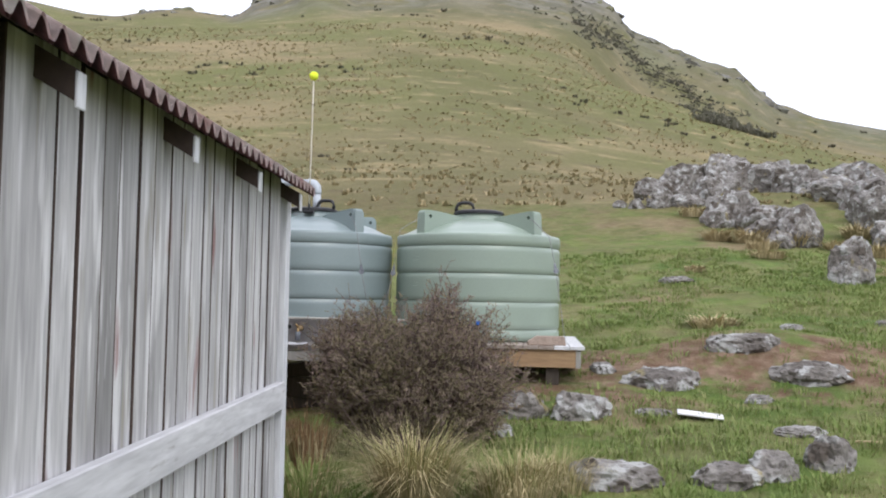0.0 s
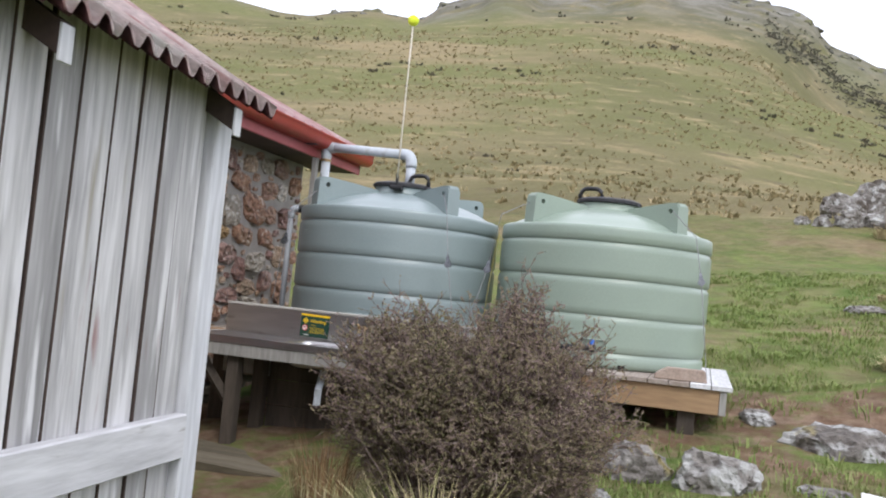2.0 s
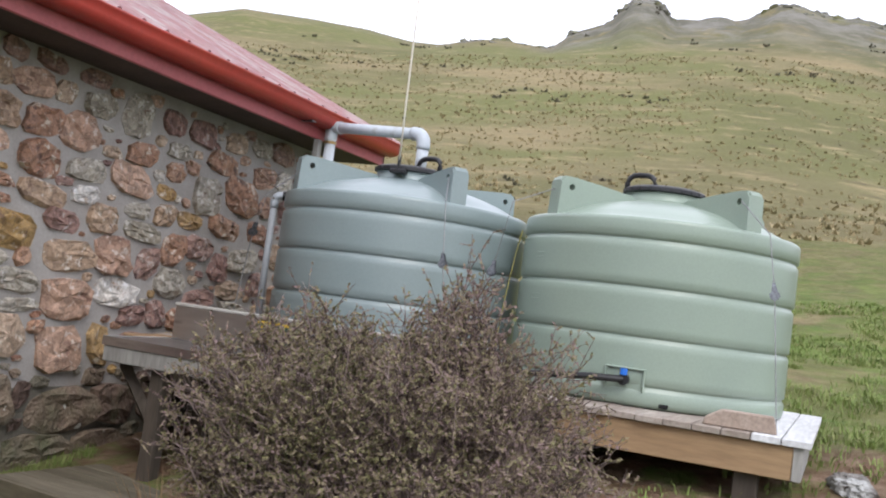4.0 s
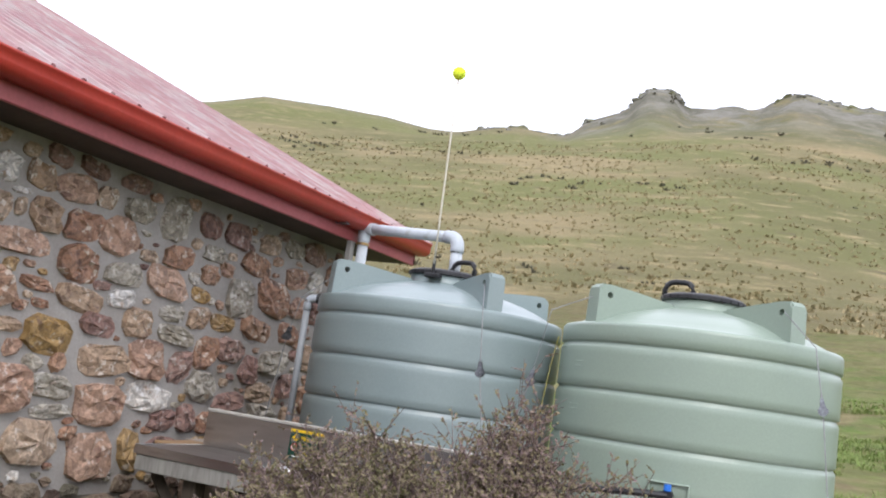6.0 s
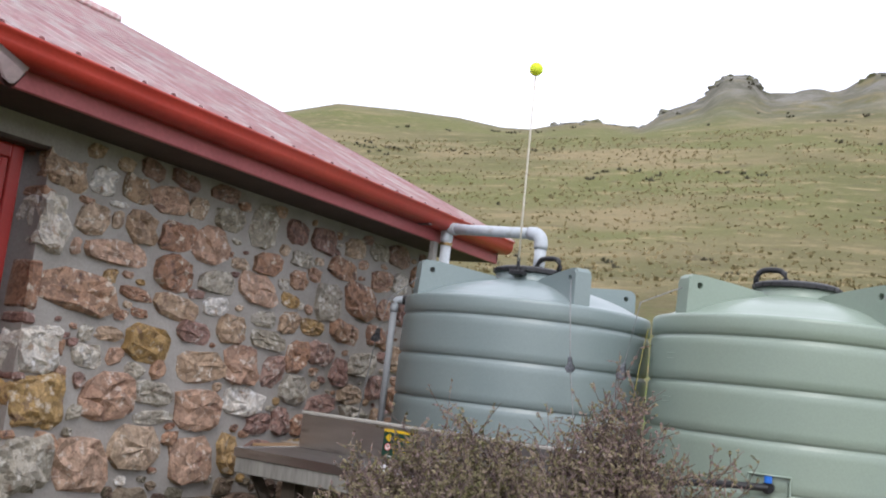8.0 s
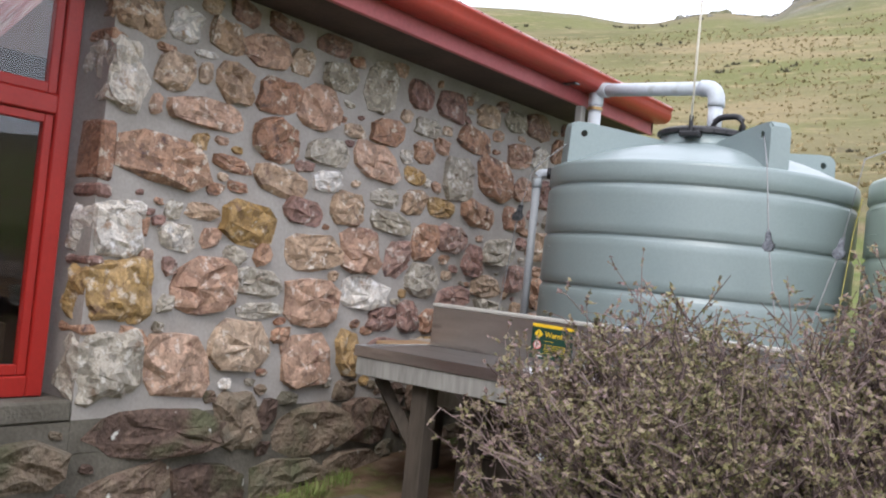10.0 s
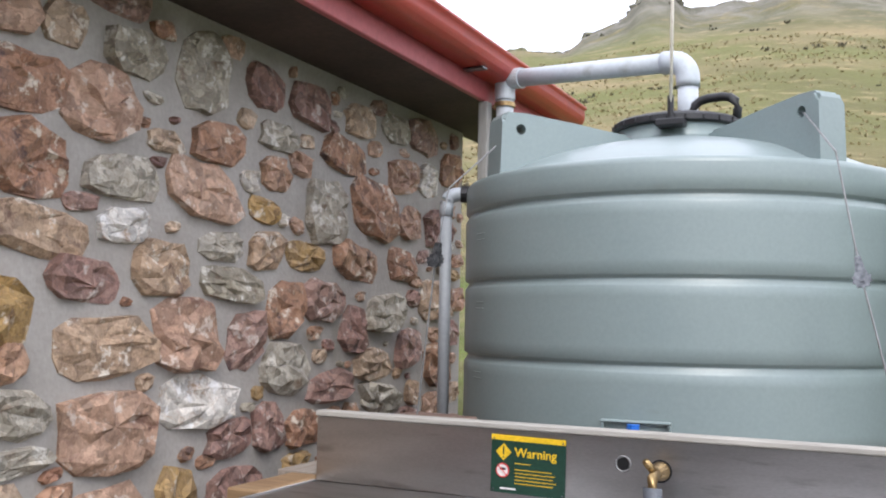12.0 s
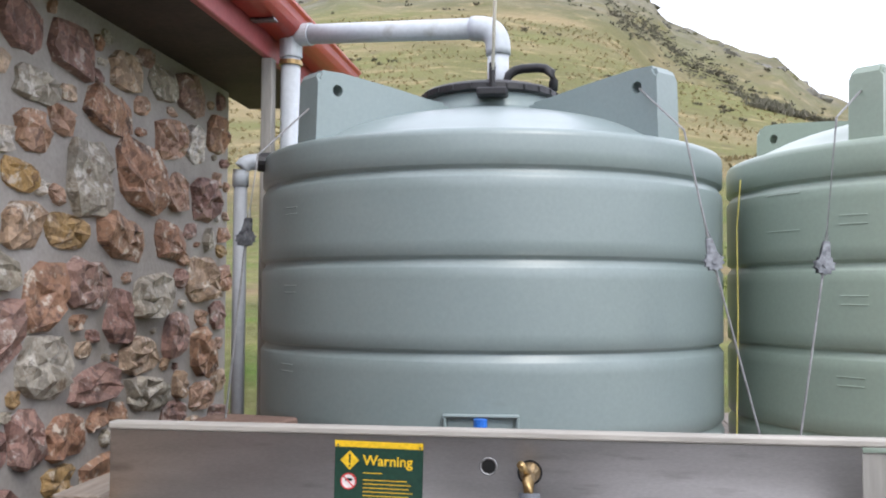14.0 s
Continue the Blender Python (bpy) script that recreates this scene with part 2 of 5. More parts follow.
STONES = {
    "p": split_stone("pink_stone", [(0.35, 0.205, 0.14), (0.44, 0.285, 0.20), (0.50, 0.35, 0.26)], (0.60, 0.50, 0.42), (0.19, 0.10, 0.07)),
    "t": split_stone("tan_stone", [(0.33, 0.215, 0.135), (0.42, 0.30, 0.205), (0.50, 0.39, 0.29)], (0.64, 0.57, 0.48), (0.16, 0.095, 0.065)),
    "r": split_stone("rust_stone", [(0.27, 0.135, 0.085), (0.36, 0.205, 0.13), (0.45, 0.295, 0.20)], (0.62, 0.53, 0.43), (0.10, 0.06, 0.05)),
    "o": split_stone("ochre_stone", [(0.34, 0.21, 0.08), (0.40, 0.26, 0.105), (0.38, 0.26, 0.15)], (0.56, 0.47, 0.36), (0.17, 0.10, 0.06)),
    "m": split_stone("maroon_stone", [(0.20, 0.11, 0.09), (0.28, 0.165, 0.135), (0.34, 0.23, 0.185)], (0.50, 0.42, 0.37), (0.10, 0.06, 0.055)),
    "g": split_stone("grey_stone", [(0.28, 0.245, 0.18), (0.37, 0.33, 0.265), (0.43, 0.40, 0.345)], (0.60, 0.57, 0.51), (0.18, 0.13, 0.09)),
    "w": split_stone("quartz_stone", [(0.50, 0.44, 0.35), (0.58, 0.54, 0.48), (0.66, 0.64, 0.62)], (0.74, 0.72, 0.70), (0.32, 0.21, 0.13)),
}
# plinth stone and mortar, darker than the wall above
M_STONE_LOW = material("dark_plinth_stone", [(0.10, 0.065, 0.05), (0.17, 0.115, 0.085), (0.22, 0.17, 0.12), (0.14, 0.125, 0.09)], 11, 0.85, 1.0, 4, piece=1.2, fine_amount=0.85, contrast=(-0.1, 1.1), bump_size=0.03,
                       fleck=[((0.10, 0.10, 0.055), 4, 0.52, 0.66), ((0.62, 0.61, 0.55), 13, 0.66, 0.70)])
M_PLINTH = material("dark_plinth_mortar", [(0.10, 0.09, 0.07), (0.165, 0.15, 0.12)], 5, 0.95, 0.7, 12, bump_size=0.015)
M_WIRE = material("dull_wire", [(0.20, 0.20, 0.20), (0.30, 0.30, 0.30)], 40, 0.55, 0, 5, metal=0.5)
M_NOZZLE = material("dark_grey_plastic", [(0.09, 0.10, 0.115), (0.13, 0.14, 0.155)], 20, 0.5, 0.05)
M_STRAW = material("pale_straw", [(0.33, 0.27, 0.14), (0.52, 0.43, 0.25)], 3, 0.8, 0, 8, island=0.8, fine_amount=0.3)
M_ROCK = material("lichened_rock", [(0.13, 0.115, 0.10), (0.20, 0.185, 0.165), (0.28, 0.265, 0.245)], 2.4, 0.9, 1.0, 8, bump_size=0.07, fine_amount=0.85, contrast=(0.38, 0.62), fleck=[((0.37, 0.37, 0.35), 5.0, 0.53, 0.60), ((0.085, 0.07, 0.055), 3.4, 0.56, 0.63), ((0.26, 0.22, 0.10), 4, 0.64, 0.72), ((0.07, 0.06, 0.05), 14, 0.60, 0.66)])
M_FAR_ROCK = material("far_grey_rock", [(0.11, 0.11, 0.085), (0.17, 0.165, 0.14), (0.235, 0.23, 0.205)], 0.12, 0.95, 0.8, 6, bump_size=0.8, fine_amount=0.7, fleck=[((0.14, 0.14, 0.07), 0.15, 0.5, 0.62)])
M_GRASS = material("grass_blades", [(0.12, 0.18, 0.04), (0.165, 0.225, 0.055), (0.215, 0.25, 0.08), (0.31, 0.27, 0.14)], 0.5, 0.8, 0, 8, island=0.6, contrast=(0.1, 1.0), fine_amount=0.3)
M_TUSSOCK = material("tussock_blades", [(0.17, 0.18, 0.055), (0.32, 0.28, 0.12), (0.52, 0.43, 0.24)], 3, 0.75, 0, 8, island=0.9, contrast=(0.1, 0.9), fine_amount=0.3)
M_DRYGRASS = material("reddish_dry_grass", [(0.22, 0.13, 0.065), (0.34, 0.215, 0.11)], 3, 0.8, 0, 8, island=0.8, fine_amount=0.3)
M_HILLTUFT = material("hill_tufts", [(0.16, 0.14, 0.065), (0.27, 0.22, 0.11), (0.40, 0.33, 0.19)], 0.05, 0.9, 0, 8, island=0.9, contrast=(0.1, 0.9), fine_amount=0.3)
M_SCRUB = material("dark_scrub", [(0.055, 0.055, 0.032), (0.085, 0.08, 0.05), (0.12, 0.10, 0.07)], 0.3, 0.9, 0, 8, island=0.8, contrast=(0.1, 0.9), fine_amount=0.4)
M_GULLY = material("grey_green_scrub", [(0.12, 0.12, 0.085), (0.145, 0.14, 0.105), (0.17, 0.16, 0.12)], 0.05, 0.95, 0, 8, island=0.8, contrast=(0.1, 0.9), fine_amount=0.3)
M_TWIG = material("brown_twigs", [(0.075, 0.050, 0.046), (0.15, 0.105, 0.095), (0.27, 0.205, 0.185)], 4, 0.85, 0, 8, island=0.8, contrast=(0.1, 0.9), fine_amount=0.3)
M_LEAF = material("small_olive_leaves", [(0.095, 0.097, 0.034), (0.19, 0.175, 0.070), (0.27, 0.22, 0.125), (0.24, 0.165, 0.15), (0.215, 0.14, 0.135)], 2.0, 0.7, 0, 8, island=0.8, contrast=(0.05, 0.95), fine_amount=0.3)
M_SIGNGREEN = material("dark_green_enamel", [(0.012, 0.045, 0.03), (0.016, 0.055, 0.036)], 10, 0.4, 0)
M_YELLOW = material("yellow_enamel", [(0.75, 0.48, 0.02), (0.82, 0.55, 0.03)], 10, 0.4, 0)
M_WHITE = material("white_enamel", [(0.75, 0.74, 0.72), (0.82, 0.81, 0.8)], 10, 0.4, 0)
M_SIGNRED = material("sign_red", [(0.55, 0.04, 0.04), (0.6, 0.05, 0.05)], 10, 0.4, 0)
M_WHITEBOARD = material("white_painted_sheet", [(0.62, 0.61, 0.60), (0.78, 0.77, 0.76)], 8, 0.7, 0.1, 8)
M_CAP = material("weathered_capping", [(0.36, 0.34, 0.30), (0.50, 0.48, 0.44)], 5, 0.8, 0.3, 9, stretch=(0.1, 1, 1), fine_amount=0.6, fleck=[((0.24, 0.24, 0.09), 3, 0.58, 0.70)])
M_ROPE = material("yellow_rope", [(0.42, 0.36, 0.08), (0.52, 0.46, 0.14)], 60, 0.8, 0)
# near-black so that the room's shade is in the colour
M_DARK_ROOM = material("dark_room_wall", [(0.03, 0.03, 0.03), (0.05, 0.05, 0.05)], 3, 0.9, 0.1, 8)
M_MATTRESS = material("blue_vinyl", [(0.03, 0.09, 0.26), (0.045, 0.12, 0.33)], 6, 0.4, 0.1, 10, fine_amount=0.3)
M_MATTRESS_BOARD = material("dark_bunk_timber", [(0.06, 0.045, 0.035), (0.10, 0.075, 0.055)], 6, 0.7, 0.2, 8, stretch=(1, 0.15, 1))
M_GLASS = bpy.data.materials.new("window_glass")
M_GLASS.use_nodes = True
gb = M_GLASS.node_tree.nodes["Principled BSDF"]
gb.inputs["Base Color"].default_value = (0.75, 0.8, 0.8, 1)
gb.inputs["Roughness"].default_value, gb.inputs["Transmission Weight"].default_value, gb.inputs["IOR"].default_value = 0.01, 1.0, 1.5


def ground_material():
    m = bpy.data.materials.new("pasture")
    m.use_nodes = True
    n, l = m.node_tree.nodes, m.node_tree.links
    b = n["Principled BSDF"]
    b.inputs["Roughness"].default_value = 0.95
    b.inputs["Specular IOR Level"].default_value = 0.15
    geo = n.new("ShaderNodeNewGeometry")

    def tex(scale, detail=6, rough=0.6, stretch=None):
        t = n.new("ShaderNodeTexNoise")
        t.inputs["Scale"].default_value, t.inputs["Detail"].default_value, t.inputs["Roughness"].default_value = scale, detail, rough
        if stretch:
            mp = n.new("ShaderNodeMapping")
            mp.inputs["Scale"].default_value = stretch
            l.new(geo.outputs["Position"], mp.inputs[0])
            l.new(mp.outputs[0], t.inputs["Vector"])
        else:
            l.new(geo.outputs["Position"], t.inputs["Vector"])
        return t.outputs[0]

    def rng(v, lo, hi):
        r = n.new("ShaderNodeMapRange")
        r.interpolation_type = "SMOOTHSTEP"
        r.inputs["From Min"].default_value, r.inputs["From Max"].default_value = lo, hi
        l.new(v, r.inputs["Value"])
        return r.outputs[0]

    def mixc(f, a, c, mode="MIX"):
        x = n.new("ShaderNodeMix")
        x.data_type, x.blend_type = "RGBA", mode
        for s, v in ((0, f), (6, a), (7, c)):
            if isinstance(v, tuple):
                x.inputs[s].default_value = (*v, 1)
            elif isinstance(v, float):
                x.inputs[s].default_value = v
            else:
                l.new(v, x.inputs[s])
        return x.outputs[2]

    def mul(a, c):
        x = n.new("ShaderNodeMath")
        x.operation = "MULTIPLY"
        for s, v in ((0, a), (1, c)):
            if isinstance(v, float):
                x.inputs[s].default_value = v
            else:
                l.new(v, x.inputs[s])
        return x.outputs[0]

    sep = n.new("ShaderNodeSeparateXYZ")
    l.new(geo.outputs["Position"], sep.inputs[0])
    att = n.new("ShaderNodeAttribute")
    att.attribute_name = "cover"
    chan = n.new("ShaderNodeSeparateColor")
    l.new(att.outputs["Color"], chan.inputs[0])
    # near pasture
    near = mixc(rng(tex(0.9), 0.35, 0.65), (0.095, 0.150, 0.032), (0.165, 0.205, 0.058))
    near = mixc(rng(tex(0.35), 0.52, 0.68), near, (0.25, 0.20, 0.11))
    # far slope: olive, straw and brown
    far = mixc(rng(tex(0.02, 8), 0.40, 0.62), (0.120, 0.116, 0.046), (0.195, 0.163, 0.082))
    far = mixc(rng(tex(0.009, 4), 0.46, 0.60), far, (0.137, 0.141, 0.050))
    far = mixc(rng(tex(0.014, 6), 0.52, 0.64), far, (0.235, 0.190, 0.100))
    far = mixc(rng(tex(0.16, 6, 0.7), 0.52, 0.68), far, (0.285, 0.230, 0.120))
    far = mixc(rng(tex(0.31, 6, 0.7), 0.56, 0.70), far, (0.115, 0.095, 0.052))
    col = mixc(chan.outputs[0], near, far)
    # bare earth, gravel and rock
    soil = mixc(rng(tex(5.0), 0.4, 0.65), (0.17, 0.105, 0.065), (0.27, 0.19, 0.13))
    col = mixc(mul(rng(tex(1.3, 7, 0.7), 0.40, 0.56), chan.outputs[1]), col, soil)
    rock = mixc(rng(tex(0.06, 8, 0.75), 0.4, 0.62), (0.115, 0.11, 0.082), (0.205, 0.195, 0.165))
    col = mixc(mul(rng(tex(0.035, 9, 0.75), 0.34, 0.50), chan.outputs[2]), col, rock)
    fine = n.new("ShaderNodeValToRGB")
    fine.color_ramp.elements[0].position, fine.color_ramp.elements[0].color = 0.28, (0.55, 0.55, 0.55, 1)
    fine.color_ramp.elements[1].position, fine.color_ramp.elements[1].color = 0.7, (1.3, 1.3, 1.3, 1)
    l.new(tex(3.0, 8, 0.75), fine.inputs[0])
    col = mixc(0.75, col, fine.outputs[0], "MULTIPLY")
    l.new(col, b.inputs["Base Color"])
    bp = n.new("ShaderNodeBump")
    bp.inputs["Strength"].default_value, bp.inputs["Distance"].default_value = 0.9, 0.12
    l.new(tex(4.0, 8, 0.7), bp.inputs["Height"])
    l.new(bp.outputs[0], b.inputs["Normal"])
    return m


M_GROUND = ground_material()


# ---------------------------------------------------------------- building tools
def part(name, bm, mat, parent=None, label="", smooth=False):
    me = bpy.data.meshes.new(name)
    bm.to_mesh(me)
    bm.free()
    if smooth:
        me.polygons.foreach_set("use_smooth", [True] * len(me.polygons))
    me.materials.append(mat)
    ob = new(name, me)
    ob.parent = parent
    if label:
        ob["label"] = label
    return ob


def thing(name, at, label, category, group="", kind="", turn=0.0):
    ob = new(name)
    ob.empty_display_size = 0.1
    ob.matrix_world = pose(*at, 0, 0, turn)
    return tagged(ob, label, category, group, kind)


def raw(name, verts, faces, mat, parent=None, smooth=False, label=""):
    me = bpy.data.meshes.new(name)
    me.from_pydata([tuple(v) for v in verts], [], [tuple(f) for f in faces])
    me.update()
    if smooth:
        me.polygons.foreach_set("use_smooth", [True] * len(me.polygons))
    me.materials.append(mat)
    ob = new(name, me)
    ob.parent = parent
    if label:
        ob["label"] = label
    return ob


def box(lo, hi, bevel=0.0, bm=None, segs=1):
    bm2 = bmesh.new()
    c = [(a + b) / 2 for a, b in zip(lo, hi)]
    s = [b - a for a, b in zip(lo, hi)]
    bmesh.ops.create_cube(bm2, size=1.0, matrix=Matrix.Translation(c) @ Matrix.Diagonal((*s, 1)))
    if bevel:
        bmesh.ops.bevel(bm2, geom=bm2.edges[:], offset=bevel, segments=segs, affect="EDGES", profile=0.5)
    if bm is None:
        return bm2
    join(bm, bm2)
    return bm


def join(bm, other, m=None):
    me = bpy.data.meshes.new("tmp")
    if m is not None:
        other.transform(m)
    other.to_mesh(me)
    other.free()
    bm.from_mesh(me)
    bpy.data.meshes.remove(me)


def lathe(profile, segs=48):
    """A turned solid about z from (radius, height) pairs."""
    bm = bmesh.new()
    rings = []
    for r, z in profile:
        if r < 1e-6:
            rings.append([bm.verts.new((0, 0, z))])
        else:
            rings.append([bm.verts.new((r * math.cos(2 * math.pi * i / segs), r * math.sin(2 * math.pi * i / segs), z)) for i in range(segs)])
    for a, b in zip(rings, rings[1:]):
        for i in range(segs):
            j = (i + 1) % segs
            if len(a) == 1:
                bm.faces.new((a[0], b[j], b[i]))
            elif len(b) == 1:
                bm.faces.new((a[i], a[j], b[0]))
            else:
                bm.faces.new((a[i], a[j], b[j], b[i]))
    bmesh.ops.recalc_face_normals(bm, faces=bm.faces[:])
    return bm


def tube(points, radius, segs=10, closed_ends=True):
    """A round bar along a line of points."""
    bm = bmesh.new()
    pts = [Vector(p) for p in points]
    rings = []
    for i, p in enumerate(pts):
        d = (pts[min(i + 1, len(pts) - 1)] - pts[max(i - 1, 0)]).normalized()
        u = d.cross(Vector((0, 0, 1)) if abs(d.z) < 0.9 else Vector((1, 0, 0))).normalized()
        v = d.cross(u)
        rr = radius[i] if isinstance(radius, (list, tuple)) else radius
        rings.append([bm.verts.new(p + rr * (math.cos(2 * math.pi * k / segs) * u + math.sin(2 * math.pi * k / segs) * v)) for k in range(segs)])
    for a, b in zip(rings, rings[1:]):
        for k in range(segs):
            bm.faces.new((a[k], a[(k + 1) % segs], b[(k + 1) % segs], b[k]))
    if closed_ends:
        bm.faces.new(rings[0])
        bm.faces.new(rings[-1])
    bmesh.ops.recalc_face_normals(bm, faces=bm.faces[:])
    return bm


def bend(a, corner, b, r, steps=6):
    """Points round a corner from a towards b."""
    a, c, b = Vector(a), Vector(corner), Vector(b)
    p, q = c + (a - c).normalized() * r, c + (b - c).normalized() * r
    return [(1 - s) ** 2 * p + 2 * s * (1 - s) * c + s * s * q for s in [i / steps for i in range(steps + 1)]]


def prism(outline, depth, axis="y", at=0.0, hole=None):
    """A plate from an outline in (u, z); it is depth thick along the axis, centred on at. hole: u, z, radius."""
    bm = bmesh.new()
    vs = [bm.verts.new((u, 0, z)) for u, z in outline]
    es = [bm.edges.new((vs[i], vs[(i + 1) % len(vs)])) for i in range(len(vs))]
    if hole:
        hs = [bm.verts.new((hole[0] + hole[2] * math.cos(k * math.pi / 6), 0, hole[1] + hole[2] * math.sin(k * math.pi / 6))) for k in range(12)]
        es += [bm.edges.new((hs[i], hs[(i + 1) % 12])) for i in range(12)]
        bmesh.ops.triangle_fill(bm, use_beauty=True, edges=es)
    else:
        bm.faces.new(vs)
    ext = bmesh.ops.extrude_face_region(bm, geom=bm.faces[:])
    bmesh.ops.translate(bm, vec=(0, depth, 0), verts=[g for g in ext["geom"] if isinstance(g, bmesh.types.BMVert)])
    bmesh.ops.translate(bm, vec=(0, at - depth / 2, 0), verts=bm.verts[:])
    bmesh.ops.recalc_face_normals(bm, faces=bm.faces[:])
    if axis == "x":
        bm.transform(Matrix.Rotation(radians(90), 4, "Z"))
    return bm


def lump(size, seed, rough=0.25, detail=2, flat=0.0):
    """A weathered stone: a faceted ball pushed about by noise."""
    bm = bmesh.new()
    bmesh.ops.create_icosphere(bm, subdivisions=detail, radius=1.0)
    o = Vector((seed * 7.13, seed * 3.7, seed * 1.9))
    for v in bm.verts:
        d = v.co.normalized()
        k = 1 + rough * noise.noise(d * 1.3 + o) * 1.6 + rough * 0.6 * noise.noise(d * 3.1 + o) + rough * 0.35 * noise.cell(d * 2.6 + o) + rough * 0.22 * noise.noise(d * 8.0 + o) + rough * 0.12 * noise.noise(d * 17.0 + o)
        v.co = Vector((d.x * size[0], d.y * size[1], d.z * size[2])) * k
        if flat and v.co.z < -flat * size[2]:
            v.co.z = -flat * size[2]
    return bm


def boulder(size, seed, cut=0.62):
    """A blocky weathered boulder: a ball cut by joint planes and roughened."""
    rg = random.Random(int(seed * 100) + 7)
    bm = bmesh.new()
    bmesh.ops.create_icosphere(bm, subdivisions=4, radius=1.0)
    o = Vector((seed * 7.13, seed * 3.7, seed * 1.9))
    planes = []
    for k in range(11):
        n = Vector((rg.gauss(0, 1), rg.gauss(0, 1), rg.gauss(0, 0.8))).normalized()
        planes.append((n, rg.uniform(cut, cut + 0.28)))
    planes.append((Vector((rg.uniform(-0.2, 0.2), rg.uniform(-0.2, 0.2), 1)).normalized(), 0.8))
    for v in bm.verts:
        d = v.co.normalized()
        p = d * (1 + 0.16 * noise.noise(d * 1.4 + o))
        for n, lim in planes:
            e = p.dot(n) - lim
            if e > 0:
                p = p - n * e * 0.93
        k = 1 + 0.10 * noise.noise(d * 4.0 + o) + 0.09 * noise.noise(d * 9.0 + o) - 0.10 * max(0.0, 0.18 - abs(noise.noise(d * 2.6 - o))) / 0.18 + 0.04 * noise.noise(d * 19.0 + o)
        v.co = Vector((p.x * size[0], p.y * size[1], p.z * size[2])) * k
    return bm


# ---------------------------------------------------------------- ground
EYE0 = Vector((0.3, 4.0, 1.6))
SKYLINE = [(-180, 3), (-110, 5), (-60, 12), (-48, 13.46), (-40.4, 14.56), (-37.2, 15.56), (-33.1, 15.71), (-29.7, 15.66), (-27, 15.36), (-25.2, 15.41), (-23, 16.01), (-21.5, 16.16), (-18.5, 16.01), (-17, 17.01), (-14.9, 17.96), (-14.3, 18.76),
           (-13.6, 19.21), (-12.2, 19.06), (-11.4, 18.21), (-8.9, 18.36), (-7.3, 18.31), (-5.2, 19.36), (-3, 18.86), (-1, 18.46), (2, 18.16), (3, 17.71), (4.5, 17.11), (5.3, 16.06), (5.9, 15.66), (8.1, 14.61), (10, 13.76), (12, 13.21), (12.7, 12.26), (13.9, 11.21),
           (16.3, 10.31), (19.7, 9.51), (30, 7.6), (60, 5), (110, 3), (180, 3)]
SLOPE = [(-40, -0.6), (-8, -0.05), (0, 0.1), (4, 0.25), (6.5, 0.43), (8, 0.6), (10, 0.85), (14, 1.4), (18, 1.96), (22, 2.7), (28, 4.1), (40, 6.4), (70, 11.5)]
SWELL = [(a, sum(float(np.interp(a + o, [p[0] for p in SKYLINE], [p[1] for p in SKYLINE])) for o in range(-12, 13, 2)) / 13) for a in range(-180, 181, 4)]


def lerp(table, v):
    return float(np.interp(v, [p[0] for p in table], [p[1] for p in table]))


def ease(a, b, v):
    s = min(1.0, max(0.0, (v - a) / (b - a)))
    return s * s * (3 - 2 * s)


def near_height(x, y):
    h = lerp(SLOPE, y)
    h += 0.035 * max(0.0, min(x, 30.0)) * ease(0, 6, y) * ease(0, 4, x)
    h -= 0.115 * min(3.2, max(0.0, -x)) * ease(2, 7, y) * (1 - ease(11, 15, y))
    h += 0.05 * noise.noise(Vector((x * 0.55, y * 0.55, 0))) + 0.02 * noise.noise(Vector((x * 1.9, y * 1.9, 4)))
    h += 0.32 * math.exp(-((x - 2.5) / 1.3) ** 2 - ((y - 10.2) / 0.9) ** 2)
    if y > 11:
        h += 0.25 * ease(11, 20, y) * noise.noise(Vector((x * 0.16, y * 0.16, 9)))
    return h


def ground_height(x, y):
    dx, dy = x - EYE0.x, y - EYE0.y
    d = math.hypot(dx, dy)
    if d < 30:
        return near_height(x, y)
    az = math.degrees(math.atan2(dx, dy))
    swell = lerp(SWELL, az)
    top = swell + (lerp(SKYLINE, az) - swell) * ease(240, 390, d)
    wob = noise.noise(Vector((x * 0.007, y * 0.007, 2))) * 0.022 + noise.noise(Vector((x * 0.03, y * 0.03, 5))) * 0.006
    g = (1 - math.exp(-(min(d, 400.0) / 118) ** 0.72)) / 0.910 + wob * ease(30, 80, d) * (1 - ease(300, 395, d))
    el = top * g
    el -= 3.0 * ease(1.5, 7, az) * ease(165, 225, d) * (1 - ease(250, 400, d))
    far = EYE0.z + d * math.tan(radians(max(el, 0.05)))
    if d > 400:
        far -= (d - 400) * 0.28 + 0.0004 * (d - 400) ** 2
        far = max(far, -30.0)
    crag = ease(300, 380, d) * (1 - ease(400, 440, d)) * ease(-20, -17, az) * (1 - ease(14, 17, az))
    far += crag * 2.2 * noise.turbulence(Vector((x * 0.09, y * 0.09, 1)), 4, False)
    if d < 60:
        k = ease(30, 60, d)
        return near_height(x, y) * (1 - k) + far * k
    return far


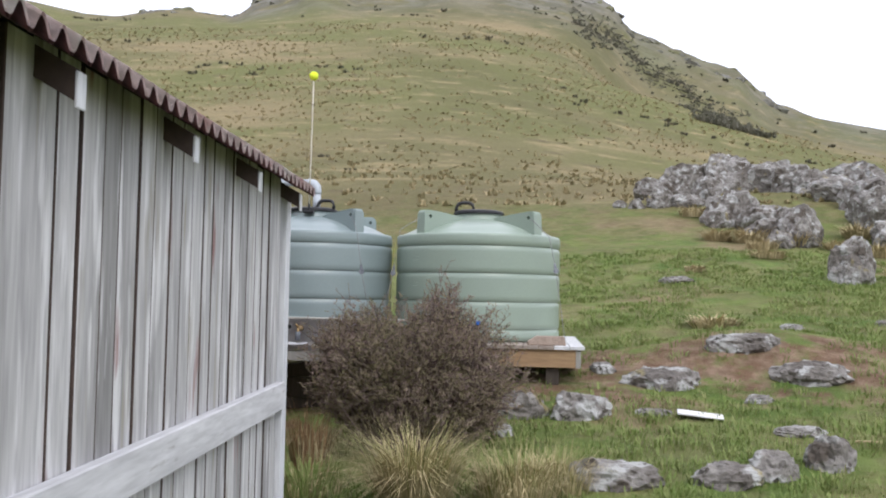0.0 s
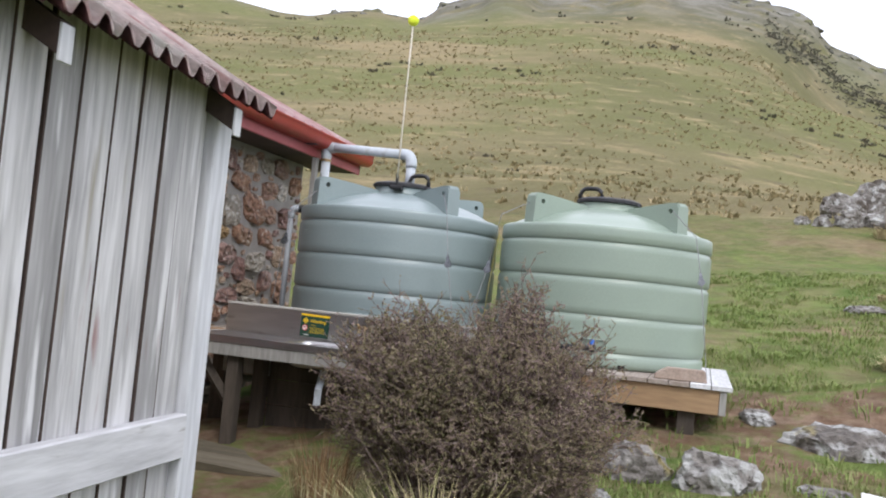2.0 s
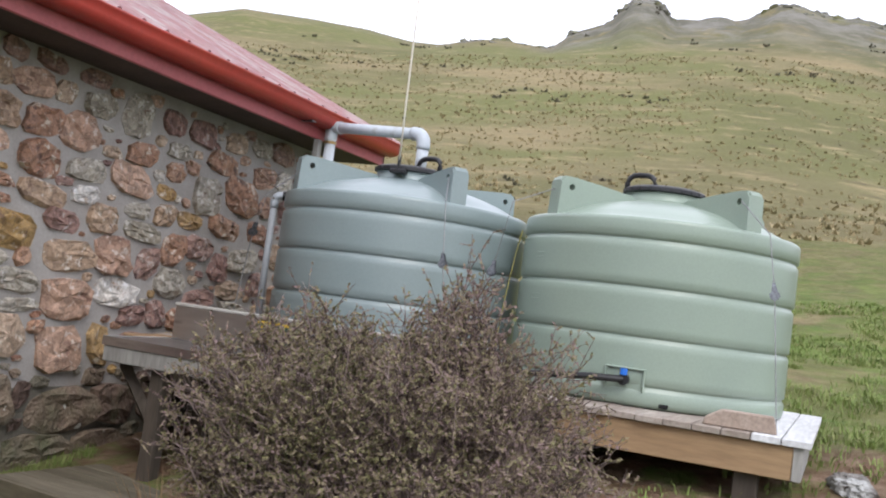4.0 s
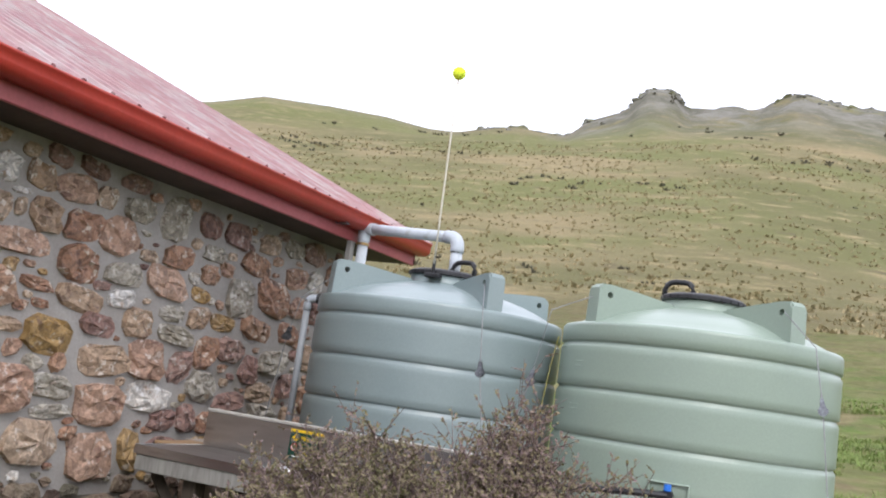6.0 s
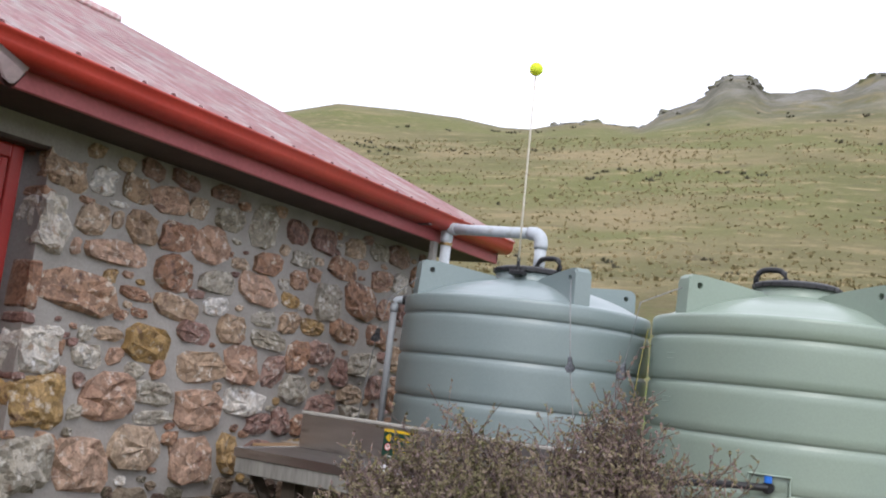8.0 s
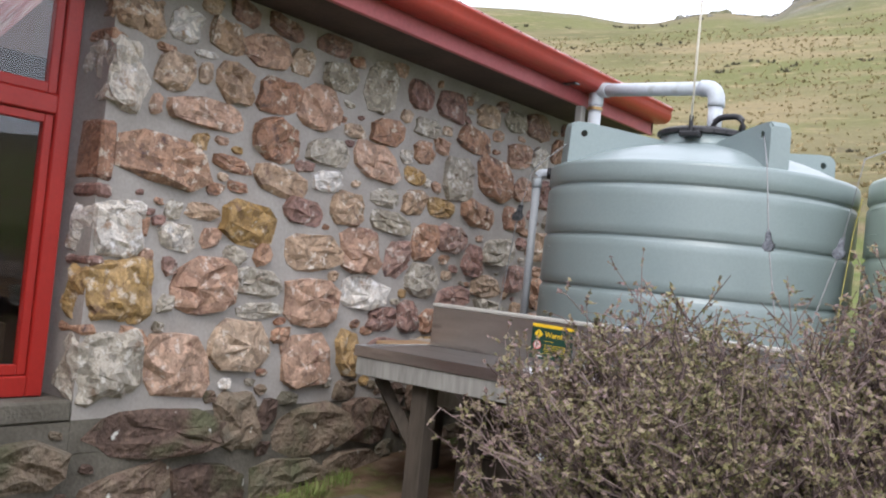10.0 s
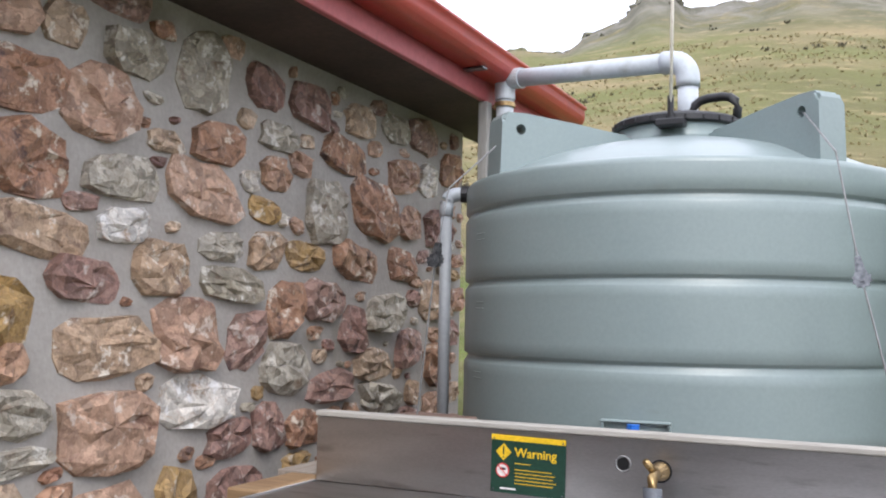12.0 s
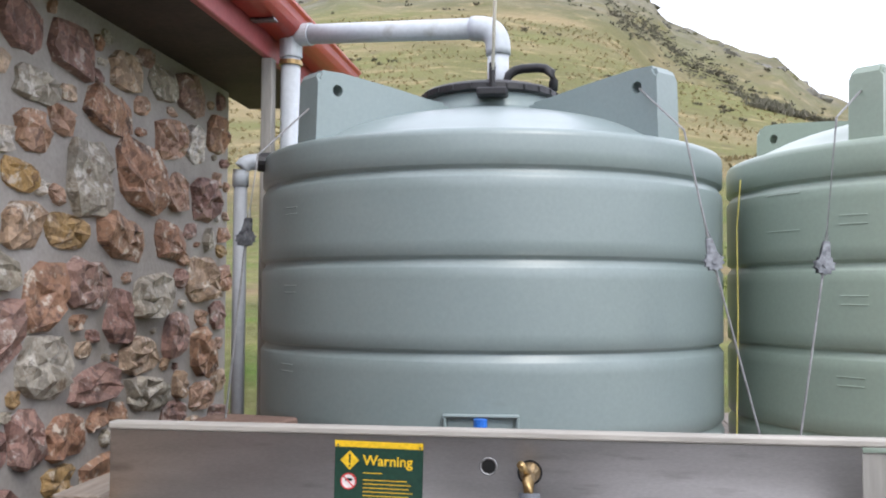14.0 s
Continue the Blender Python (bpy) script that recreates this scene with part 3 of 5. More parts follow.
def build_ground():
    rings = [0.0]
    step = 0.22
    while rings[-1] < 2500:
        rings.append(rings[-1] + step)
        if rings[-1] > 14:
            step *= 1.055
        if 60 < rings[-1] < 480:
            step = min(step, 5.5)
    azs = list(np.arange(-180, -62, 4.0)) + list(np.arange(-62, 34, 0.42)) + list(np.arange(34, 180, 4.0))
    verts, faces = [], []
    for d in rings[1:]:
        for a in azs:
            x, y = EYE0.x + d * math.sin(radians(a)), EYE0.y + d * math.cos(radians(a))
            verts.append((x, y, ground_height(x, y)))
    n = len(azs)
    for i in range(len(rings) - 2):
        for j in range(n):
            k = (j + 1) % n
            faces.append((i * n + j, i * n + k, (i + 1) * n + k, (i + 1) * n + j))
    verts.append((EYE0.x, EYE0.y, ground_height(EYE0.x, EYE0.y)))
    for j in range(n):
        faces.append((len(verts) - 1, (j + 1) % n, j))
    ob = raw("ground", verts, faces, M_GROUND, None, True)
    cover = ob.data.color_attributes.new("cover", "FLOAT_COLOR", "POINT")
    vals = []
    for x, y, z in verts:
        d = math.hypot(x - EYE0.x, y - EYE0.y)
        az = math.degrees(math.atan2(x - EYE0.x, y - EYE0.y))
        far = ease(13, 30, d - 0.45 * x)
        soil = 2.2 * math.exp(-((x - 2.3) / 1.4) ** 2 - ((y - 9.5) / 0.85) ** 2) + 0.8 * math.exp(-((x - 0.9) / 1.0) ** 2 - ((y - 9.1) / 0.5) ** 2)
        soil += 1.6 * (1 - ease(-2.6, -1.2, x)) * (1 - ease(9.5, 11.5, y)) + 0.35 * (1 - ease(20, 40, d))
        soil += 1.5 * math.exp(-((x + 1.0) / 1.6) ** 2 - ((y - 9.2) / 1.0) ** 2)
        rock = ease(255, 370, d) * ease(-21, -16, az) * (1 - 0.6 * ease(1, 6, az)) + 0.3 * ease(350, 390, d)
        vals += [far, min(1.0, soil), min(1.0, rock), 1.0]
    cover.data.foreach_set("color", vals)
    return tagged(ob, "grassy hillside pasture rising to a rocky ridge", "ground", kind="structure")


build_ground()


# ---------------------------------------------------------------- stone hut
WX, WEND, WIN = -3.46, 11.05, 7.13
hut = thing("stone_hut", (WX, 9.0, 0.0), "fieldstone hut with a red metal roof painted pale with glare", "hut")
OFF = Matrix.Translation((-WX, -9.0, 0.0))


def hut_part(name, bm, mat, parent=None, label="", smooth=False):
    bm.transform(OFF)
    return part(name, bm, mat, parent or hut, label, smooth)


wall = bmesh.new()
box((WX - 0.42, WIN, 0.742), (WX - 0.012, WEND, 2.78), 0, wall)
box((WX - 0.42, 5.85, 2.58), (WX - 0.012, WIN, 2.78), 0, wall)
box((WX - 0.42, 3.2, -0.3), (WX - 0.012, 5.85, 2.78), 0, wall)
stone_wall = hut_part("wall", wall, M_MORTAR, label="grey mortar wall set with split fieldstones")
hut_part("plinth", box((WX - 0.42, 5.85, 0.602), (WX - 0.011, WIN - 0.002, 0.735), 0, box((WX - 0.42, WIN, 0.602), (WX - 0.011, WEND, 0.741), 0, box((WX - 0.42, 5.85, -0.3), (WX - 0.011, WEND, 0.599)))), M_PLINTH, label="dark grey mortar plinth")
back = bmesh.new()
box((-13.8, 10.65, -0.3), (WX - 0.42, WEND, 2.78), 0, back)
box((-13.8, 3.2, -0.3), (-13.4, 10.65, 2.78), 0, back)
box((-13.4, 3.2, -0.3), (WX - 0.42, 3.6, 2.78), 0, back)
join(back, prism([(-13.4, 2.78), (WX - 0.42, 2.78), (-8.55, 4.9)], 0.35, "y", 10.85))
hut_part("rear_walls", back, M_MORTAR)
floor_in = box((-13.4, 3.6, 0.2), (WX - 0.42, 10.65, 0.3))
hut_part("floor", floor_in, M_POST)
# added wall behind the window, painted near-black for an unlit room
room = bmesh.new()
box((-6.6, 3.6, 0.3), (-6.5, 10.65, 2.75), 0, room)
hut_part("partition", room, M_DARK_ROOM)

# roof: long metal sheets with raised ribs
EAVE_X, EAVE_Z, PITCH, RIDGE_X, VERGE = -2.93, 2.90, 0.455, -8.6, 11.5


def roof_sheet(side):
    bm = bmesh.new()
    length = EAVE_X - RIDGE_X
    prof, y = [], 3.0
    while y < VERGE - 0.01:
        prof += [(y, 0.0), (y + 0.15, 0.0), (y + 0.165, 0.022), (y + 0.185, 0.022), (y + 0.2, 0.0)]
        y += 0.2
    prof.append((VERGE, 0.0))
    rows = []
    for s in (0.0, 0.5, 1.0):
        x = EAVE_X - length * s if side > 0 else RIDGE_X - length * (1 - s)
        z = EAVE_Z + PITCH * length * s
        rows.append([bm.verts.new((x, yy, z + dz)) for yy, dz in prof])
    for a, b in zip(rows, rows[1:]):
        for i in range(len(a) - 1):
            bm.faces.new((a[i], a[i + 1], b[i + 1], b[i]))
    bmesh.ops.solidify(bm, geom=bm.faces[:], thickness=0.012)
    return bm


hut_part("roof", roof_sheet(1), M_ROOF, label="pinkish red ribbed metal roof with sky glare in its colour")
hut_part("roof_rear", roof_sheet(-1), M_ROOF)
hut_part("ridge_cap", box((RIDGE_X - 0.2, 3.0, EAVE_Z + PITCH * 5.67 - 0.06), (RIDGE_X + 0.2, VERGE, EAVE_Z + PITCH * 5.67 + 0.03), 0.02), M_ROOF)
fascia = box((-3.06, 3.0, 2.688), (-3.03, VERGE - 0.02, 2.86), 0.004)
hut_part("fascia", fascia, M_RED_DULL, label="dusty red fascia board")
# quad gutter: a curved front, open above
gut = bmesh.new()
gp = [(-3.028, 2.885), (-3.028, 2.788), (-3.02, 2.777), (-2.955, 2.777), (-2.925, 2.786), (-2.905, 2.805), (-2.897, 2.835), (-2.899, 2.872), (-2.888, 2.882), (-2.888, 2.894), (-2.900, 2.894)]
ra = [gut.verts.new((x, 3.0, z)) for x, z in gp]
rb = [gut.verts.new((x, VERGE, z)) for x, z in gp]
for i in range(len(gp) - 1):
    gut.faces.new((ra[i], ra[i + 1], rb[i + 1], rb[i]))
gut.faces.new(rb)
bmesh.ops.recalc_face_normals(gut, faces=gut.faces[:])
bmesh.ops.solidify(gut, geom=gut.faces[:], thickness=0.003)
hut_part("gutter", gut, M_RED, label="glossy red gutter", smooth=True)
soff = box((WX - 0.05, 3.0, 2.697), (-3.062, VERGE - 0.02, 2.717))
hut_part("soffit", soff, M_SOFFIT_GAP)
barge = prism([(EAVE_X - 0.1, EAVE_Z - 0.02), (EAVE_X - 0.1, EAVE_Z - 0.2), (RIDGE_X, EAVE_Z - 0.2 + PITCH * 5.57), (RIDGE_X, EAVE_Z - 0.02 + PITCH * 5.57)], 0.03, "y", VERGE - 0.035)
hut_part("bargeboard", barge, M_RED_DULL)
clip = box((-3.02, 10.05, 2.767), (-2.92, 10.10, 2.777), 0.002)
hut_part("gutter_bracket", clip, M_GALV)

# window in its reveal
W0, W1, WZ0, WZ1, WXX = 5.90, 7.05, 0.83, 2.56, WX - 0.11
window = hut_part("window", box((WXX - 0.30, W0 - 0.08, WZ0 - 0.09), (WX - 0.008, WIN - 0.005, WZ0 - 0.004), 0.008), M_PLINTH, label="red framed window with two panes over cement sill")
fr = bmesh.new()
for lo, hi in (((WXX - 0.07, W1 - 0.075, WZ0), (WXX, W1, WZ1)), ((WXX - 0.07, W0, WZ0), (WXX, W0 + 0.075, WZ1)), ((WXX - 0.07, W0 + 0.075, WZ0), (WXX, W1 - 0.075, WZ0 + 0.085)),
               ((WXX - 0.07, W0 + 0.075, WZ1 - 0.075), (WXX, W1 - 0.075, WZ1)), ((WXX - 0.07, W0 + 0.075, 1.985), (WXX + 0.004, W1 - 0.075, 2.065))):
    box(lo, hi, 0.006, fr)
hut_part("frame", fr, M_WINRED, window, "bright red painted timber frame")
for z0, z1 in ((WZ0 + 0.085, 1.985), (2.065, WZ1 - 0.075)):
    sash = bmesh.new()
    a, b = W0 + 0.077, W1 - 0.077
    for lo, hi in (((WXX - 0.05, a, z0 + .002), (WXX - 0.012, a + 0.04, z1 - .002)), ((WXX - 0.05, b - 0.04, z0 + .002), (WXX - 0.012, b, z1 - .002)), ((WXX - 0.05, a + 0.04, z0 + .002), (WXX - 0.012, b - 0.04, z0 + 0.045)), ((WXX - 0.05, a + 0.04, z1 - 0.04), (WXX - 0.012, b - 0.04, z1 - .002))):
        box(lo, hi, 0.004, sash)
    hut_part("sash", sash, M_WINRED, window)
    pane = hut_part("pane", box((WXX - 0.036, a + 0.035, z0 + 0.035), (WXX - 0.030, b - 0.035, z1 - 0.035)), M_GLASS, window)
    pane.visible_shadow = False
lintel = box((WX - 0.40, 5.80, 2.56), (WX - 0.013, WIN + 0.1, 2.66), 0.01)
hut_part("lintel", lintel, M_SOFFIT_GAP)

# bunk with a blue mattress inside the window
bunk = thing("bunk", (-4.45, 6.3, 0.3), "timber bunk with a blue vinyl mattress behind the window", "bunk")
part("mattress", box((-0.42, -0.95, 0.72), (0.38, 0.78, 0.88), 0.03, segs=3), M_MATTRESS, bunk, "blue vinyl mattress")
part("side_board", box((0.385, -0.98, 0.58), (0.42, 0.82, 0.78), 0.004), M_MATTRESS_BOARD, bunk)
part("base", box((-0.42, -0.98, 0.67), (0.38, 0.82, 0.715)), M_MATTRESS_BOARD, bunk)
for bx in (-0.38, 0.35):
    for by in (-0.93, 0.77):
        part("leg", box((bx - 0.03, by - 0.03, 0.0), (bx + 0.03, by + 0.03, 0.668), 0.004), M_MATTRESS_BOARD, bunk)

# ---------------------------------------------------------------- old shed
SHED_TURN = 3.2
shed = thing("shed", (-0.966, 4.97, 0.0), "old shed of weathered grey vertical boards with corrugated iron roof", "shed", turn=SHED_TURN)
SBACK = -6.6
rng = random.Random(5)
core = bmesh.new()
box((-0.10, SBACK, 0.0), (-0.045, 0.0, 2.215), 0, core)
join(core, prism([(-2.4, 0.0), (-0.10, 0.0), (-0.10, 2.14), (-1.25, 2.86), (-2.4, 2.02)], 0.04, "y", -0.04))
box((-2.4, SBACK, 0.0), (-2.34, -0.06, 2.0), 0, core)
join(core, prism([(-2.34, 0.0), (-0.10, 0.0), (-0.10, 2.14), (-1.25, 2.86), (-2.34, 2.02)], 0.05, "y", SBACK + 0.03))
shed_wall = part("wall", core, M_SOFFIT_GAP, shed, "wall of weathered whitewashed boards, gap shade painted dark")
y = -0.095
shared = {}
while y > SBACK + 0.2:
    w = rng.choice((0.118, 0.128, 0.14, 0.152))
    if w not in shared:
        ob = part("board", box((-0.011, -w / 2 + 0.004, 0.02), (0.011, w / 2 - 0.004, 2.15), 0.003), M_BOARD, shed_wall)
        # board edges painted dark for the shade in the gaps
        ob.data.materials.append(M_SOFFIT_GAP)
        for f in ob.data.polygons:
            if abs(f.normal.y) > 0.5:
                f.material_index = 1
        shared[w] = ob.data
    else:
        ob = new("board", shared[w])
        ob.parent = shed_wall
    ob.location = (-0.032 + rng.uniform(-0.004, 0.004), y - w / 2, rng.uniform(-0.01, 0.01))
    ob.rotation_euler = (radians(rng.uniform(-0.25, 0.25)), 0, radians(rng.uniform(-0.8, 0.8)))
    y -= w
part("corner_trim", box((-0.035, -0.095, 0.02), (0.012, 0.0, 2.08), 0.004), M_TRIM, shed, "whitewashed corner board")
part("return_trim", box((-0.12, 0.0, 0.02), (0.008, 0.022, 2.05), 0.004), M_TRIM, shed)
part("rail", box((-0.019, SBACK, 0.99), (0.022, -0.1, 1.125), 0.004), M_RAIL, shed, "whitewashed horizontal rail board")
for yy in (-0.10, -0.98, -1.86, -2.74, -3.62, -4.5, -5.4):
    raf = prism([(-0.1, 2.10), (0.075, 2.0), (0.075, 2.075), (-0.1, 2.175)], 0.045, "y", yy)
    part("rafter_tail", raf, M_SOFFIT_GAP, shed)
    part("rafter_end", box((0.075, yy - 0.024, 1.985), (0.083, yy + 0.024, 2.07), 0.002), M_TRIM, shed)
part("eave_board", prism([(-1.2, 2.835), (0.03, 2.135), (0.03, 2.12), (-1.2, 2.815)], 6.6, "y", -3.3), M_SOFFIT_GAP, shed)


def corrugated(y0, y1, x0, z0, x1, z1, pitch=0.092, amp=0.019):
    bm = bmesh.new()
    n = int((y1 - y0) / pitch * 10)
    rows = []
    for s in (0.0, 0.25, 0.5, 0.75, 1.0):
        x, z = x0 + (x1 - x0) * s, z0 + (z1 - z0) * s
        rows.append([bm.verts.new((x + 0.004 * noise.noise(Vector((i * 0.05, s, 3))) * (1 - s), y0 + (y1 - y0) * i / n, z + amp * math.cos(2 * math.pi * (y1 - y0) * i / n / pitch) + 0.006 * noise.noise(Vector((i * 0.02, 0, 1))))) for i in range(n + 1)])
    for a, b in zip(rows, rows[1:]):
        for i in range(n):
            bm.faces.new((a[i], a[i + 1], b[i + 1], b[i]))
    bmesh.ops.solidify(bm, geom=bm.faces[:], thickness=0.003)
    return bm


part("roof", corrugated(SBACK, 0.105, 0.118, 2.105, -1.25, 2.893, amp=0.024), M_IRON, shed, "red corrugated iron roof with its lit top painted pale", smooth=True)
# second skin just below the first, its dark colour standing for underside shade
part("roof_underside", corrugated(SBACK, 0.102, 0.115, 2.097, -1.25, 2.885, amp=0.024), M_IRON_SHADE, shed, "roof sheet underside with shade painted as dark maroon", smooth=True)
part("roof_rear", corrugated(SBACK, 0.06, -2.62, 2.115, -1.26, 2.893), M_IRON, shed, smooth=True)


# ---------------------------------------------------------------- tank platform
PZ = 1.12
PX0, PX1, PY0, PY1 = -3.2, 0.74, 9.0, 11.2
plat = thing("tank_platform", ((PX0 + PX1) / 2, 10.0, 0.0), "raised timber platform carrying both water tanks", "platform")
PO = Matrix.Translation((-(PX0 + PX1) / 2, -10.0, 0))


def plat_part(name, bm, mat, label=""):
    bm.transform(PO)
    return part(name, bm, mat, plat, label)


x = PX0
while x < PX1 - 0.05:
    w = 0.142
    o = rng.uniform(-0.01, 0.01)
    plat_part("plank", box((x, PY0 - 0.03 + o, PZ - 0.034), (x + w - 0.006, PY1 + o, PZ + rng.uniform(-0.002, 0.001)), 0.003), M_TRIM_Y if x > 0.45 else M_PLANK)
    x += w
for yy in (PY0, 9.65, 10.3, PY1 - 0.06):
    plat_part("bearer", box((PX0 + 0.02, yy, PZ - 0.20), (PX1 - 0.05, yy + 0.05, PZ - 0.036), 0.004), M_TIMBER, "tan treated timber bearer")
plat_part("end_board", box((PX1 - 0.049, PY0 - 0.005, PZ - 0.20), (PX1 - 0.004, PY1, PZ - 0.036), 0.004), M_GREYPOST)
for xx in (0.48, -0.45, -1.4, -2.35, -3.1):
    for yy in (PY0 + 0.055, 9.95, PY1 - 0.2):
        plat_part("post", box((xx - 0.06, yy, ground_height(xx, yy) - 0.12), (xx + 0.06, yy + 0.11, PZ - 0.201), 0.006), M_POST)


# ---------------------------------------------------------------- tanks
TR = 0.858
GROOVES = (0.115, 0.385, 0.665, 0.935)


def tank(at, mat, label, turn, group, grip, marks):
    tk = thing("water_tank", at, label, "water tank", group, turn=turn)
    prof = [(0.0, 0.0), (TR - 0.03, 0.0), (TR - 0.008, 0.012), (TR, 0.035)]
    for g in GROOVES:
        prof += [(TR, g - 0.06), (TR, g - 0.026), (TR - 0.003, g - 0.020), (TR - 0.015, g - 0.002), (TR - 0.016, g + 0.003), (TR - 0.004, g + 0.010), (TR, g + 0.014), (TR, g + 0.06)]
    prof += [(TR, 1.0), (TR, 1.034), (TR - 0.003, 1.046), (TR - 0.009, 1.054), (TR - 0.020, 1.059), (TR - 0.032, 1.061), (TR - 0.05, 1.064), (0.775, 1.074), (0.73, 1.098), (0.67, 1.126), (0.60, 1.152), (0.52, 1.176), (0.44, 1.197), (0.37, 1.212), (0.31, 1.226), (0.27, 1.234), (0.252, 1.240), (0.245, 1.248), (0.245, 1.308), (0.0, 1.312)]
    body = part("body", lathe(prof, 96), mat, tk, smooth=True)
    for k in range(4):
        fin = prism([(0.26, 1.16), (0.80, 0.98), (0.830, 1.02), (0.822, 1.27), (0.808, 1.295), (0.72, 1.297), (0.52, 1.28), (0.36, 1.262), (0.262, 1.255)], 0.11, "y", 0.0, hole=(0.745, 1.232, 0.020))
        bmesh.ops.bevel(fin, geom=[e for e in fin.edges if len(e.link_faces) == 2 and e.calc_face_angle(0) > 0.8 and min(v.co.z for v in e.verts) > 1.25], offset=0.012, segments=2, affect="EDGES")
        fin.transform(Matrix.Rotation(radians(-45 - 90 * k), 4, "Z"))
        part("lug", fin, mat, tk)
    lid = part("lid", lathe([(0.0, 1.336), (0.20, 1.336), (0.207, 1.341), (0.222, 1.342), (0.248, 1.334), (0.262, 1.324), (0.264, 1.302), (0.255, 1.296), (0.245, 1.296)], 48), M_BLACK, tk, "black screw lid", smooth=False)
    bow = [(0, -0.09, 1.328), (0.003, -0.092, 1.363), (0.008, -0.082, 1.396), (0.013, -0.06, 1.414), (0.016, -0.03, 1.421), (0.016, 0.03, 1.421), (0.013, 0.06, 1.414), (0.008, 0.082, 1.396), (0.003, 0.092, 1.363), (0, 0.09, 1.328)]
    hb = tube(bow, 0.018, 10)
    hb.transform(Matrix.Translation((grip, -0.07, 0)) @ Matrix.Rotation(radians(78), 4, "Z"))
    part("handle", hb, M_BLACK, lid, smooth=True)
    for k in range(24):
        a = 2 * math.pi * k / 24
        rib = box((0.259, -0.006, 1.302), (0.268, 0.006, 1.322), 0.002)
        rib.transform(Matrix.Rotation(a, 4, "Z"))
        part("grip_rib", rib, M_BLACK, lid)
    # outlet recess: a flat panel, with added lips whose shadow outlines the pocket
    rec = part("outlet", box((-0.098, -TR + 0.005, 0.085), (0.098, -TR + 0.06, 0.205), 0.004), mat, tk)
    shadow_lip = bmesh.new()
    box((-0.112, -TR - 0.016, 0.203), (0.112, -TR + 0.05, 0.213), 0.004, shadow_lip)
    box((-0.112, -TR - 0.014, 0.085), (-0.101, -TR + 0.05, 0.2035), 0.004, shadow_lip)
    box((0.101, -TR - 0.014, 0.085), (0.112, -TR + 0.05, 0.2035), 0.004, shadow_lip)
    part("outlet_hood", shadow_lip, mat, tk)
    val = tube([(0, -TR + 0.02, 0.145), (0, -TR - 0.05, 0.145)], 0.032, 14)
    part("valve_union", val, M_BLACK, rec, "black pipe union", smooth=False)
    cap = tube([(0.0, -TR - 0.045, 0.17), (0.0, -TR - 0.045, 0.205)], 0.02, 12)
    part("valve_cap", cap, M_BLUE, rec, "blue valve cap")
    for a0, aw, z, gap in marks:
        mark = bmesh.new()
        for dz in (0.0, gap):
            pts = [(math.sin(radians(a0 + s * aw)) * (TR + 0.0005), -math.cos(radians(a0 + s * aw)) * (TR + 0.0005), z + dz) for s in (0, 0.33, 0.66, 1)]
            join(mark, tube(pts, 0.0022, 5))
        mark.transform(Matrix.Rotation(radians(-turn), 4, "Z"))
        part("moulded_mark", mark, mat, tk)
    # solid near-black block painted as the shade inside a drain notch
    drain = box((0.20, -TR + 0.022, 0.012), (0.25, -TR + 0.08, 0.036), 0.004)
    part("drain_notch", drain, M_DARK, tk)
    return tk


TA, TB = (-2.065, 10.09, PZ + 0.002), (-0.295, 10.20, PZ + 0.002)
tank_a = tank(TA, M_TANK_A, "squat grey-green plastic water tank beside the stone hut", 3.0, "plastic water tanks", 0.15, [(-47.5, 5, 0.822, 0.022), (-47.5, 5, 0.565, 0.022), (-48.5, 5, 0.308, 0.022)])
tank_b = tank(TB, M_TANK_B, "squat pale green plastic water tank with four corner lugs", 4.0, "plastic water tanks", -0.15, [(-46, 6, 0.79, 0.028), (-46, 6, 0.535, 0.028), (-47, 6, 0.28, 0.028), (-67, 11, 0.78, 0.125)])

# tank level marker on the first lid
LX, LY, LZ = TA[0] + 0.03, TA[1] - 0.285, PZ + 1.268
marker = thing("level_marker", (LX, LY, LZ), "yellow tennis ball on a thin pole above the tank lid", "level marker")
part("bracket", box((-0.055, -0.03, 0.0), (0.055, 0.04, 0.03), 0.006), M_BLACK, marker)
part("socket", tube([(0, 0, 0.03), (0, 0, 0.12)], 0.012, 10), M_BLACK, marker)
TOP = Vector((-1.985, 9.66, 3.76)) - Vector((LX, LY, LZ))
part("pole", tube([(0, 0, 0.05), TOP * 0.35, TOP * 0.7, TOP], 0.0065, 8), M_POLE, marker, smooth=True)
bb = bmesh.new()
bmesh.ops.create_icosphere(bb, subdivisions=4, radius=0.046, matrix=Matrix.Translation(TOP + Vector((0, 0, 0.03))))
part("ball", bb, M_BALL, marker, "bright yellow ball", smooth=True)

# rainwater pipe from the gutter to the lid
EL = Vector((-2.955, 10.40, 2.80))
ER = Vector((-2.04, 10.16, 2.735))
rain = thing("rainwater_pipe", EL, "pale grey plastic rainwater pipe from the gutter to the tank lid", "pipe")
dn = Vector((0, 0, -0.35))
part("drop", tube([(0, 0, 0.0), (0, 0, -1.66)], 0.042, 20), M_PVC, rain, smooth=True)
part("tee", tube([(0, 0, 0.055), (0, 0, 0.05), (0, 0, -0.10)], [0.044, 0.049, 0.049], 20), M_PVC, rain)
part("collar", tube([EL - EL + (ER - EL).normalized() * 0.04, (ER - EL).normalized() * 0.10], 0.049, 20), M_PVC, rain)
part("run", tube([(0, 0, 0), (ER - EL) * 0.97], 0.042, 20), M_PVC, rain, smooth=True)
elb = bend(Vector((0, 0, 0)), ER - EL, ER - EL + dn, 0.085, 8)
